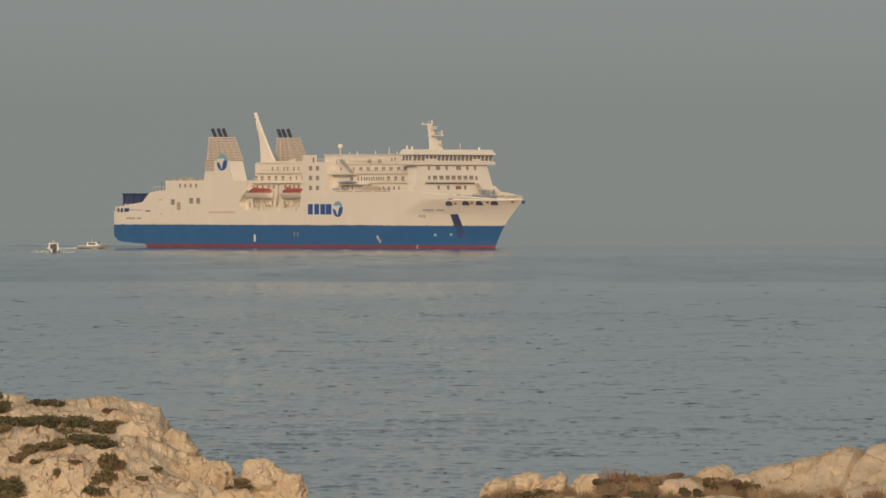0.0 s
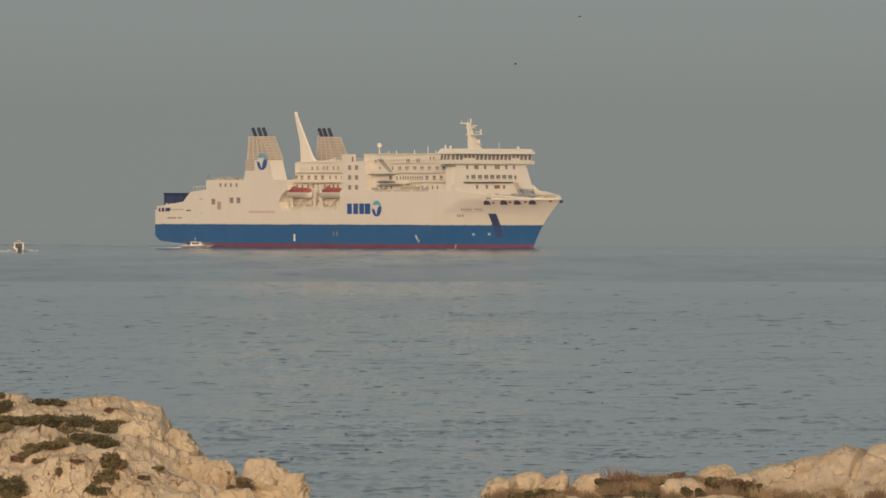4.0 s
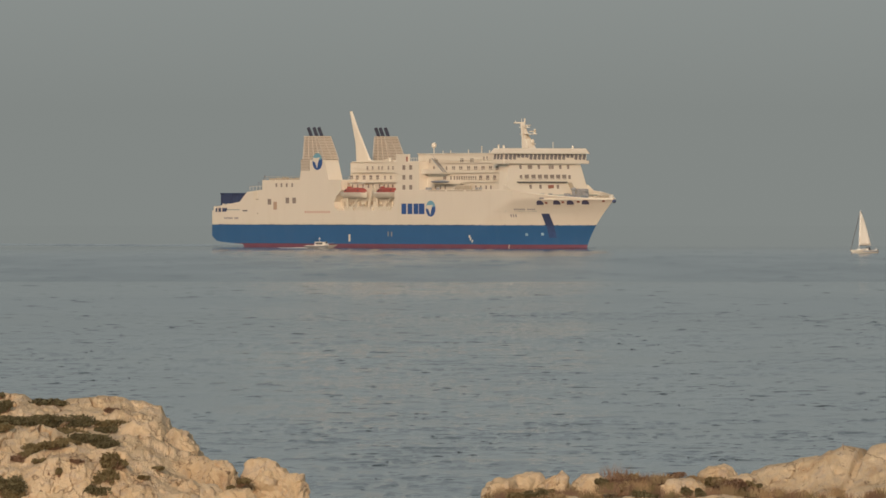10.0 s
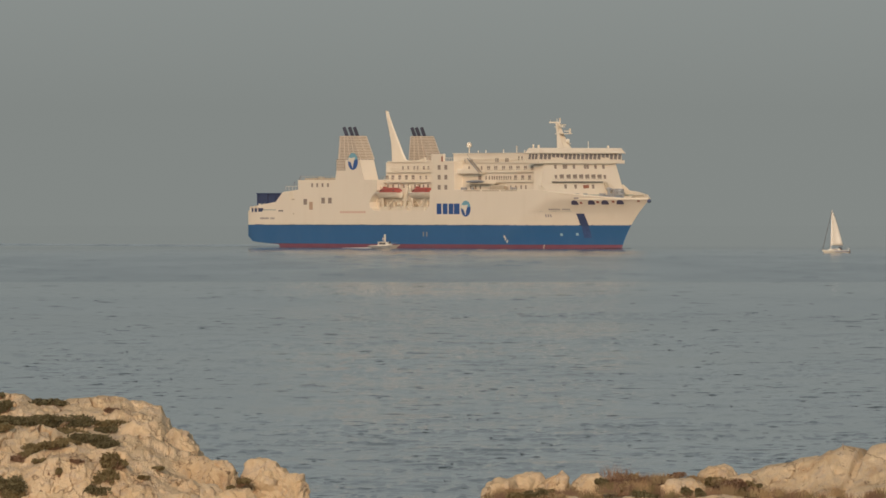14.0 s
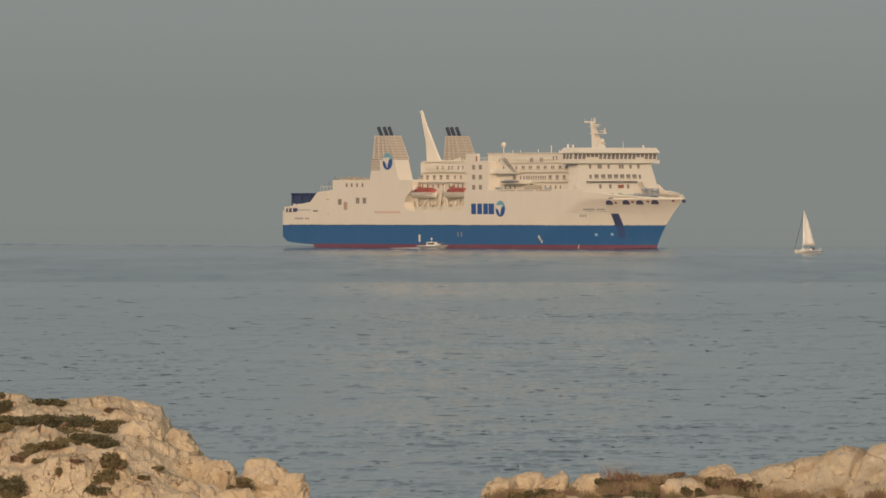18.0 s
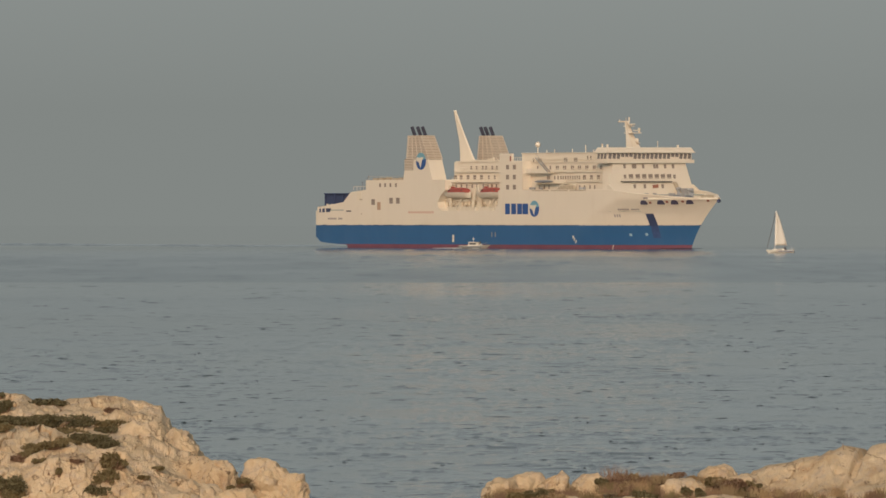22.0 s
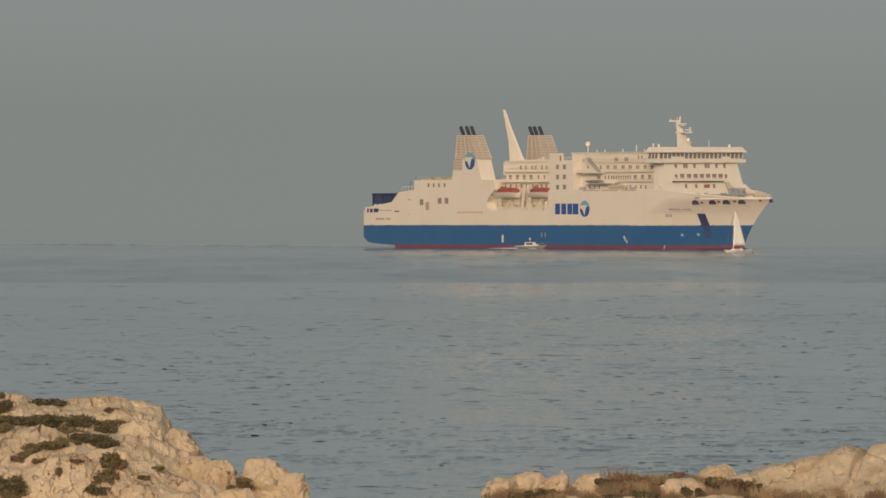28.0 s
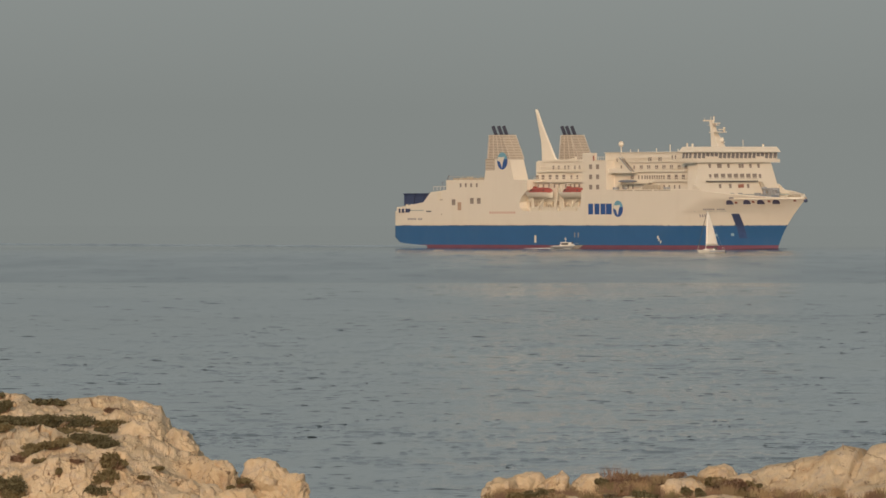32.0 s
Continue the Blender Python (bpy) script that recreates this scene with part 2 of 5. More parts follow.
def rod(bm, p, q, r, r2=None, n=8):
    """A round bar from p to q."""
    p, q = Vector(p), Vector(q)
    r2 = r if r2 is None else r2
    turn = (q - p).to_track_quat("Z", "Y").to_matrix()
    rings = []
    for c, rad in ((p, r), (q, r2)):
        rings.append([bm.verts.new(c + turn @ Vector((rad * m_.cos(i * 2 * m_.pi / n), rad * m_.sin(i * 2 * m_.pi / n), 0)))
                      for i in range(n)])
    bm.faces.new(rings[0][::-1])
    bm.faces.new(rings[1])
    for i in range(n):
        j = (i + 1) % n
        bm.faces.new((rings[0][i], rings[0][j], rings[1][j], rings[1][i]))
    return bm


def rods(*rows, n=8):
    bm = bmesh.new()
    for p, q, r in rows:
        rod(bm, p, q, r, n=n)
    return bm


def ball(c, rx, ry, rz, seg=16, rings=10):
    bm = bmesh.new()
    bmesh.ops.create_uvsphere(bm, u_segments=seg, v_segments=rings, radius=1,
                              matrix=Matrix.Translation(c) @ Matrix.Diagonal((rx, ry, rz, 1)))
    return bm


# ---------------------------------------------------------------- sea
def crest(v, low, span):
    f = max(0.0, min(1.0, (v - low) / span))
    return f * f * (3 - 2 * f)


def wave(x, y):
    """Short steep wavelets in loose clusters on a low swell."""
    patch = noise.noise((x * 0.05, y * 0.021, 8.8)) + 0.6 * noise.noise((x * 0.16, y * 0.06, 4.1))
    tall = max(0.25, 0.8 + 1.1 * noise.noise((x * 0.23, y * 0.15, 6.6)))
    low = 0.40 + 0.45e-4 * (min(y, 900) - 350) - 0.17 * patch
    a = crest(noise.noise((x * 0.52 + 3, y * 1.05, 1.3)), low, 0.15)
    b = crest(noise.noise((x * 1.35, y * 1.6 + 7, 5.1)), low - 0.05, 0.16)
    d = crest(noise.noise((x * 0.24 + 9, y * 0.8 + 4, 2.9)), low + 0.08, 0.13)
    c = noise.noise((x * 0.10, y * 0.045 + 2, 9.2))
    gust = 0.75 + 0.7 * max(0.0, noise.noise((x * 0.008, y * 0.013, 3.7)) + 0.35)
    gust *= 1 - 0.2 * max(0.0, min(1.0, (y - 1150) / 100))      # a calm belt
    if y > 1440:           # far out only the odd longer wave still shows
        e = crest(noise.noise((x * 0.11, y * 0.11, 7.1)), 0.44, 0.14) * (0.6 + noise.noise((x * 0.35, y * 0.1, 2.2)))
        return 0.26 * e + 0.05 * c
    size = 0.049 + 2.4e-5 * min(y, 1250)
    return 0.8 * size * gust * min(1.5, tall * (0.95 * a + 0.8 * b + 0.6 * d)) + 0.05 * c


def steps(*spans):
    out = [spans[0][0]]
    for a, b, d in spans:
        k = max(1, round((b - a) / d))
        out += [a + (b - a) * (i + 1) / k for i in range(k)]
    return out


def wavelets(count, first, seed=31):
    """Short steep crests scattered over the chop, each a tapered ridge with a sharp near face: vertices and faces, numbered on from first."""
    rr = random.Random(seed)
    verts, faces = [], []
    while count:
        y = 12 / (0.0085 + 0.0254 * rr.random() ** 0.8)
        x = rr.uniform(-1, 1) * (12 + 0.052 * y)
        if noise.noise((x * 0.06, y * 0.02, 8.8)) + 0.6 * noise.noise((x * 0.02, y * 0.05, 1.7)) < rr.uniform(-0.7, 0.45):
            continue
        count -= 1
        unit = y * 6.2e-5
        half = 0.5 * unit * max(20, min(120, rr.lognormvariate(3.42, 0.45))) * (1.45 - 0.45 * min(1, y / 900))
        h = unit * rr.uniform(0.8, 1.8) * (1.15 - 0.6 * min(1, y / 1000))
        run = h * rr.uniform(2.7, 6.8)
        skew, bend, n = rr.uniform(-1.2, 1.2), rr.uniform(-0.6, 0.6), 11
        base = first + len(verts)
        for i in range(n):
            s = -1 + 2 * i / (n - 1)
            px, py = x + s * half, y + skew * s + bend * s * s + 0.5 * noise.noise((x + s * half * 2, y, seed))
            up = h * max(0.0, 1 - abs(s) ** 1.4) * (1 + 0.9 * noise.noise((x * 3.1 + s * 2.2, y * 2.3, 0.5)))
            z = wave(px, py) - 0.012
            verts += [(px, py - run, z), (px, py - run * 0.35, z + up * 0.72), (px, py, z + up), (px, py + 5 * run, z)]
        for i in range(n - 1):
            for j in range(3):
                o = base + i * 4 + j
                faces.append((o, o + 4, o + 5, o + 1))
    return verts, faces


def build_sea():
    ss = steps((-1, 1, 0.0034))
    outer = [6000, 1500, 400, 150]
    ys = steps((-5200, 300, 1100), (300, 350, 10), (350, 500, 0.29), (500, 700, 0.48), (700, 1000, 0.85), (1000, 1440, 2.0), (1440, 2400, 5.0), (2400, 4960, 160))
    nx = len(ss) + 2 * len(outer)
    verts = []
    for y in ys:
        wide = 14 + 0.052 * max(300, min(2450, y))
        fade_y = max(0.0, min(1.0, (y - 350) / 15, (2400 - y) / 60))
        verts += [(-o, y, 0.0) for o in outer]
        for s in ss:
            f = fade_y * min(1.0, (1 - abs(s)) * 12)
            verts.append((s * wide, y, wave(s * wide, y) * f if f > 0 else 0.0))
        verts += [(o, y, 0.0) for o in outer[::-1]]
    faces = [(j * nx + i, j * nx + i + 1, (j + 1) * nx + i + 1, (j + 1) * nx + i)
             for j in range(len(ys) - 1) for i in range(nx - 1)]
    more = wavelets(2400, len(verts))
    verts, faces = verts + more[0], faces + more[1]
    me = bpy.data.meshes.new("water")
    me.from_pydata(verts, [], faces)
    me.materials.append(WATER)
    me.polygons.foreach_set("use_smooth", [True] * len(faces))
    return tagged(new("water", me), "grey-blue rippled sea reaching a hazy horizon", "sea", kind="structure")


sea = build_sea()


# ---------------------------------------------------------------- ferry
def stem_u(w):
    return 70.65 + 0.431 * w + 0.0359 * w * w


def half_breadth(u, w):
    """Half the hull's breadth at u metres forward of midships and w above the waterline."""
    k = max(0.0, min(1.0, w / 13.5))
    ue, us, p = 32 + 20 * k, stem_u(w), 1.9 - 0.35 * k
    if w > 9.2:                                  # above the knuckle the side stays full further forward
        ue += (w - 9.2) * 0.8 * min(1.0, w - 9.2)
    b = 14.5
    if u > ue:
        b = 14.5 * max(0.0, 1 - ((u - ue) / (us - ue)) ** p)
    if u < -79:
        b -= 0.35 * ((-79 - u) / 3.8) ** 2
    if w < 1:
        b -= (1 - w) * 0.25 * (b > 1)
    return b


def keel(u):
    return -2.0 if u > -66.8 else 0.9 + 0.9 * max(0.0, (-68 - u) / 14.8) ** 1.3 + 1.3 * max(0.0, (-78.6 - u) / 4.2) ** 2.5


def hull_band(low, high, u0=-82.8, stations=90, rows=6, top=None, cap=True):
    """A band of the hull's plating between two heights."""
    bm = bmesh.new()
    grid = []
    for j in range(rows + 1):
        line = []
        for side in (-1, 1):
            rowv = []
            for i in range(stations + 1):
                f = i / stations
                f = 1 - (1 - f) ** 1.5
                w = low + (high - low) * j / rows
                u = u0 + f * (stem_u(w) - u0)
                if top:
                    w = low + (top(u) - low) * j / rows
                    u = u0 + f * (stem_u(w) - u0)
                w = max(w, keel(u))
                b = max(0.02, half_breadth(u, w))
                rowv.append(bm.verts.new((u, side * b, w)))
            line.append(rowv)
        grid.append(line)
    for j in range(rows):
        for s in (0, 1):
            a, b = grid[j][s], grid[j + 1][s]
            for i in range(stations):
                bm.faces.new((a[i], a[i + 1], b[i + 1], b[i]))
        bm.faces.new((grid[j][0][0], grid[j][1][0], grid[j + 1][1][0], grid[j + 1][0][0]))
        bm.faces.new((grid[j][0][-1], grid[j][1][-1], grid[j + 1][1][-1], grid[j + 1][0][-1]))
    if cap:
        for line in (grid[0], grid[-1]):
            for i in range(stations):
                bm.faces.new((line[0][i], line[0][i + 1], line[1][i + 1], line[1][i]))
    bmesh.ops.remove_doubles(bm, verts=bm.verts, dist=0.0005)
    return bm


def fore_top(u):
    if u < 54:
        return 15.8
    if u < 77:
        return 15.8 - 2.35 * ((u - 54) / 23) ** 0.9
    return 13.45


def deck_plate(u0, u1, w, inset, thick=0.25, n=30):
    bm = bmesh.new()
    rings = []
    for z in (w - thick, w):
        pts = []
        for i in range(n + 1):
            u = u0 + (u1 - u0) * i / n
            pts.append((u, -max(0.05, half_breadth(u, w) - inset), z))
        for i in range(n, -1, -1):
            u = u0 + (u1 - u0) * i / n
            pts.append((u, max(0.05, half_breadth(u, w) - inset), z))
        rings.append(pts)
    bm.free()
    return frustum(rings[0], rings[1])


def on_hull(u, w, side=-1, lift=0.06):
    """A frame on the hull's plating: x along the plating, y outwards, z up."""
    b = half_breadth(u, w)
    du = Vector((1.0, side * (half_breadth(u + 0.5, w) - half_breadth(u - 0.5, w)), 0)).normalized()
    dw = Vector((0, side * (half_breadth(u, w + 0.4) - half_breadth(u, w - 0.4)) / 0.8, 1)).normalized()
    nrm = du.cross(dw).normalized() * (1 if side < 0 else -1)
    dw = nrm.cross(du) * (1 if side > 0 else -1)
    if dw.z < 0:
        dw = -dw
    mt = Matrix((du, -nrm if side > 0 else nrm, dw)).transposed().to_4x4()
    mt.translation = Vector((u, side * b, w)) + nrm * lift
    return mt


def plate_mesh(name, w, h, d, mat):
    """A shared panel w wide, d deep and h high, centred on its origin."""
    bm = box(bmesh.new(), -w / 2, w / 2, -d / 2, d / 2, -h / 2, h / 2)
    bmesh.ops.recalc_face_normals(bm, faces=bm.faces)
    me = bpy.data.meshes.new(name)
    bm.to_mesh(me)
    bm.free()
    me.materials.append(mat)
    return me


def place(name, me, mt, parent, label=""):
    ob = new(name, me)
    ob.parent = parent
    ob.matrix_basis = mt
    if label:
        tagged(ob, label)
    return ob


def build_ferry():
    ship = thing("ferry", "large white car ferry with a blue hull band and twin funnels", "ship")

    # hull plating
    part("boot_topping", hull_band(-2.0, 1.05, rows=3, cap=False), RED, ship, "weathered red waterline band", True)
    part("blue_band", hull_band(1.05, 6.3, rows=6, cap=False), BLUE, ship, "deep blue painted hull band", True)
    part("upper_hull", hull_band(6.3, 10.3, rows=9, cap=False), WHITE, ship, "", True)
    fore = part("bow_plating", hull_band(10.3, 15.8, u0=3.5, rows=8, top=fore_top, cap=False), WHITE, ship, "", True)
    sol = fore.modifiers.new("thickness", "SOLIDIFY")
    sol.thickness, sol.offset, sol.use_rim = 0.3, -1, False
    part("car_deck", deck_plate(-82.3, 62, 10.28, 0.1), DECK, ship)
    part("main_deck", deck_plate(3.6, 58, 14.6, 0.2), DECK, ship)
    part("foredeck", deck_plate(52, 80.5, 12.4, 0.35), DECK, ship)
    part("rubbing_strake", hull_band(6.24, 6.42, rows=1, stations=60), NAVY, ship, "thin dark line above the blue band")

    # after body
    part("after_block", prism([(-69, 10.3), (-69, 12.8), (-65.5, 15.5), (-58.3, 16.1), (-58.3, 18.8), (-21, 18.8),
                               (-21, 15.9), (-23.2, 14.4), (-24.6, 12.6), (-24.3, 11.2), (-22.8, 10.3)], -14.5, 14.5), WHITE, ship)
    for s in (-1, 1):
        part("stern_bulwark", prism([(-82.3, 10.3), (-82.3, 11.3), (-74, 12.2), (-69, 12.8), (-69, 10.3)],
                                    min(s * 14.0, s * 13.6), max(s * 14.0, s * 13.6)), WHITE, ship)
    part("mooring_deck", deck_plate(-82.4, -69, 10.6, 0.4), DECK, ship)
    # dark stern shelter
    shelter = part("stern_shelter", boxes((-80.0, -67.2, -13.4, 13.4, 14.9, 15.2), (-67.6, -67.2, -13.4, 13.4, 10.6, 15)),
                   NAVY, ship, "dark navy open shelter over the stern ramp")
    for u in (-79.8, -75.4, -71.3):
        for v in (-13.3, 13.0):
            part("shelter_post", boxes((u, u + 0.4, v, v + 0.3, 10.6, 14.95)), NAVY, shelter)
    part("shelter_wall", boxes((-79.6, -67.4, 12.4, 12.7, 10.6, 15)), NAVY, shelter)
    part("shelter_wall", boxes((-79.6, -67.4, -12.9, -12.7, 12.2, 15)), NAVY, shelter)
    for v in (-13.9, 13.9):
        part("railing", rods(*[((-57.8 + 2.1 * k, v, 18.8), (-57.8 + 2.1 * k, v, 19.8), 0.03) for k in range(9)],
                             ((-57.8, v, 19.8), (-41, v, 19.8), 0.035), ((-57.8, v, 19.3), (-41, v, 19.3), 0.03), n=5), BUFF, ship)
    part("railing", rods(*[((-65 + 1.6 * k, -13.9, 16.0), (-65 + 1.6 * k, -13.9, 17.0), 0.05) for k in range(5)],
                         ((-65, -13.9, 17.0), (-58.4, -13.9, 17.1), 0.06), n=5), WHITE, ship)
    for u in (-79.4, -77.0, -74.6):
        part("bollard", rods(((u, -12.6, 10.6), (u, -12.6, 12.3), 0.35)), WHITE, ship)
    for u in (-80.6, -79.2, -77.4):
        part("mooring_roller", rods(((u, -14.75, 9.9), (u, -14.75, 11.3), 0.16), ((u - 0.35, -14.75, 11.3), (u + 0.35, -14.75, 11.3), 0.14)), WHITE, ship, "white mooring roller post")
    for k in range(5):
        part("deck_locker", boxes((-56.5 + 3.1 * k, -54.9 + 3.1 * k, -13.4, -12.2, 18.8, 19.3 + 0.12 * (k % 3))), BUFF, ship, "buff deck locker")
    part("deck_crane", rods(((-60.4, -13, 16.0), (-60.0, -13, 18.6), 0.16), ((-60.0, -13, 18.6), (-58.9, -13, 20.2), 0.11)), HULL_SLATE, ship, "dark slate deck crane")
    part("deck_light_post", rods(((-62.0, -13, 16.0), (-62.0, -13, 18.2), 0.10), ((-62.3, -13, 18.2), (-61.7, -13, 18.2), 0.14)), HULL_SLATE, ship)
    place("wall_recess", plate_mesh("wall_recess", 2.0, 2.4, 0.1, CREAM), pose(-61.5, -14.5, 14.4), ship)
    place("vent_slot", plate_mesh("vent_slot", 1.3, 0.35, 0.14, BUFF), pose(-60.6, -14.5, 13.4), ship)
    place("vent_slot", plate_mesh("vent_slot", 0.4, 0.4, 0.14, BUFF), pose(-60.4, -14.5, 9.4), ship)
    for u, w in ((-79.2, 10.3), (-76.6, 10.35)):
        place("mooring_port", plate_mesh("mooring_port", 3.0, 1.05, 0.3, NAVY), pose(u - 0.4, -14.4, w + 0.1, 0, 0, -1), ship, "dark mooring opening")
    place("vent_slot", plate_mesh("vent_slot", 2.2, 0.35, 0.16, DARKGREY), pose(-66.5, -14.5, 10.2), ship)

    # windows of the after body
    small = plate_mesh("window", 0.75, 1.05, 0.14, GLASS)
    for u in (-51.5, -49.1, -46.6, -44.0):
        place("window", small, pose(u, -14.5, 17.35), ship)
    sq = plate_mesh("window", 1.6, 1.6, 0.14, GLASS)
    for u, w in ((-54.8, 12.7), (-46.3, 13.05), (-43.1, 13.05)):
        place("window", sq, pose(u, -14.5, w), ship)
    place("side_door", plate_mesh("side_door", 1.6, 2.2, 0.16, DOOR), pose(-52.1, -14.5, 11.6), ship, "faded red-brown hinged side door")

    # funnels
    for s in (-1, 1):
        o, i = (-14.5, -9.6) if s < 0 else (14.5, 9.6)
        sa, sb = (0, 0) if s < 0 else (0.6, 1.1)          # the port casing is a little narrower
        lo, hi = min(o, i), max(o, i)
        fun = part("funnel", frustum([(-40.6, lo, 18.8), (-27.0, lo, 18.8), (-27.0, hi, 18.8), (-40.6, hi, 18.8)],
                                     [(-39.3, lo, 24.4), (-29.1, lo, 24.4), (-29.1, hi, 24.4), (-39.3, hi, 24.4)]),
                   WHITE, ship, "white funnel casing with slatted tan upper part")
        # dark core behind the slats, coloured as the shade in their gaps
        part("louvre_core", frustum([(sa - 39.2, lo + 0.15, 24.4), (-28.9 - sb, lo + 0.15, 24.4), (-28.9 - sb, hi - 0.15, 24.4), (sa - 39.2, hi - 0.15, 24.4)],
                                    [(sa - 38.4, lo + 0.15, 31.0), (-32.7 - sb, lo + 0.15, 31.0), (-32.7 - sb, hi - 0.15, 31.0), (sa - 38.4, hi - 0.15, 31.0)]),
             LOUVRE_SHADE, fun)
        for k in range(15):
            z = 24.55 + k * 0.44
            f = (z - 24.4) / 6.6
            a, b = sa - 39.3 + 0.8 * f, -28.75 - 3.85 * f - sb
            part("louvre", boxes((a, b, lo, hi, z, z + 0.26)), LOUVRE, fun)
        for v in (lo, (lo + hi) / 2 - 0.1, hi - 0.12):
            part("louvre_rib", frustum([(-28.7 - sb, v, 24.4), (-28.62 - sb, v, 24.4), (-28.62 - sb, v + 0.12, 24.4), (-28.7 - sb, v + 0.12, 24.4)],
                                       [(-32.6 - sb, v, 31), (-32.52 - sb, v, 31), (-32.52 - sb, v + 0.12, 31), (-32.6 - sb, v + 0.12, 31)]), LOUVRE, fun)
        for u in (-38.9, -36.4, -33.9, -31.4):
            part("louvre_rib", frustum([(u, lo - 0.05, 24.4), (u + 0.13, lo - 0.05, 24.4), (u + 0.13, lo + 0.1, 24.4), (u, lo + 0.1, 24.4)],
                                       [(u * 0.6 - 14.6, lo - 0.05, 31), (u * 0.6 - 14.47, lo - 0.05, 31), (u * 0.6 - 14.47, lo + 0.1, 31), (u * 0.6 - 14.6, lo + 0.1, 31)]),
                 LOUVRE, fun)
        for k in range(3):
            u = (-38.3, -35.7, -33.4)[k] if s < 0 else (-39.0, -36.9, -34.5)[k]
            bm = rod(bmesh.new(), (u, s * 12, 30.8), (u - 1.5, s * 12, 33.3), 0.48, 0.48, 14)
            part("exhaust_pipe", bm, SOOT, fun, "soot-black exhaust pipe", True)
        if s < 0:
            emblem(fun, -32.1, -14.62, 23.9, 2.3)
            part("louvre_panel", boxes((-39.9, -35.8, -14.54, -14.40, 21.4, 24.5)), LOUVRE_SHADE, fun)
            for k in range(7):
                part("louvre", boxes((-39.85, -35.9, -14.62, -14.5, 21.5 + k * 0.42, 21.75 + k * 0.42)), LOUVRE, fun)

    # accommodation amidships, set back behind the boats
    mid = part("midship_house", boxes((-23.5, 4.4, -9.5, 9.5, 10.3, 23.6)), WHITE, ship)
    part("boat_deck_wall", boxes((-25.5, 4.2, -12.0, 12.0, 10.32, 15.4)), BAY, ship)
    part("boat_deck_house", boxes((-25.4, 4.2, -11.7, 11.7, 15.4, 18.0)), WHITE, ship)
    for w, v in ((18.0, 12.6), (20.8, 10.3), (23.6, 9.8)):
        part("deck_edge", boxes((-22.5 if w > 19 else -20.9, 4.2, -v, v, w, w + 0.28)), WHITE, mid)
    for w, v in ((18.28, 12.5), (21.08, 10.2)):
        part("railing", rods(*[((-20.5 + 1.6 * k, -v, w), (-20.5 + 1.6 * k, -v, w + 1.0), 0.04) for k in range(16)],
                             ((-20.5, -v, w + 1.0), (3.6, -v, w + 1.0), 0.05), ((-20.5, -v, w + 0.55), (3.6, -v, w + 0.55), 0.035), n=5), WHITE, mid)
    win = plate_mesh("window", 1.25, 1.25, 0.14, GLASS)
    tiny = plate_mesh("window", 0.7, 1.0, 0.14, GLASS)
    for u in (-22.9, -20.3, -17.1, -14.0, -10.9):
        place("window", win, pose(u, -9.5, 19.4), mid)
    for u in (-7.5, -4.8, -2.0):
        place("window", tiny, pose(u, -9.5, 19.4), mid)
    for u in (-15.6, -13.2, -10.3, -8.75, -5.9, -3.8, -1.4):
        place("window", tiny, pose(u, -9.5, 22.0), mid)
    for u in (-19.6, -17.2, -14.6, -12.2, -10.1, -7.0, -4.9, -3.1, -1.0, 1.6):
        place("window", tiny, pose(u, -11.7, 17.0), mid)
    fbm = bmesh.new()
    rings = []
    for w, a, b, t in ((23.6, -25.2, -18.0, 0.52), (25.2, -25.25, -19.4, 0.48), (26.6, -25.35, -20.35, 0.45), (29.4, -25.7, -22.15, 0.40),
                       (33.3, -27.0, -24.7, 0.33), (37.9, -28.4, -27.3, 0.3)):
        rings.append([fbm.verts.new(p) for p in ((a, -6 - 0.5 * t, w), (a + 0.4, -6 - t, w), (b - 0.5, -6 - 0.6 * t, w), (b, -6, w),
                                                 (b - 0.5, -6 + 0.6 * t, w), (a + 0.4, -6 + t, w), (a, -6 + 0.5 * t, w))])
    for r0, r1 in zip(rings, rings[1:]):
        for i in range(7):
            j = (i + 1) % 7
            fbm.faces.new((r0[i], r0[j], r1[j], r1[i]))
    fbm.faces.new(rings[0][::-1])
    fbm.faces.new(rings[-1])
    fin = part("mast_fin", fbm, WHITE, ship, "tall swept white mast fin")
    # the curved saddle between the fin and the far funnel
    saddle = [(-19.6 + 10.0 * k / 10, 23.6 + 1.3 * (k / 10) ** 2.2 + 0.9 * (1 - k / 10) ** 3) for k in range(11)]
    part("fin_saddle", prism([(-19.6, 23.6)] + saddle + [(-9.6, 23.6)], -6.5, -5.9), WHITE, fin)

    # lifeboat bay
    for u in (-16.4, -1.2):
        lifeboat(ship, u)
    for u, lean in ((-10.6, 1.5), (-6.3, -1.2), (-20.2, -0.6), (3.0, 0.4)):
        part("davit", prism([(u, 10.3), (u + 0.9, 10.3), (u + lean + 0.7, 15.6), (u + lean * 1.2 + 0.35, 17.2), (u + lean * 1.2, 17.2), (u + lean, 15.6)], -13.5, -13.1), CREAM, ship, "cream slanting davit arm")
    part("davit_panel", prism([(-9.7, 10.3), (-6.9, 10.3), (-8.2, 12.8)], -12.8, -12.6), CREAM, ship)
    rb = random.Random(12)
    for k in range(26):
        u, h = -23.6 + k * 1.05, rb.uniform(0.5, 2.0)
        if k % 3:
            part("bay_pipework", boxes((u, u + rb.uniform(0.15, 0.5), -12.5, -12.1, 10.6 + rb.uniform(0, 1.2), 11.2 + h)), rb.choice((BUFF, CREAM, CREAM)), ship)
    part("bay_beam", boxes((-24.3, 4.0, -12.6, -12.2, 13.0, 13.25)), CREAM, ship)
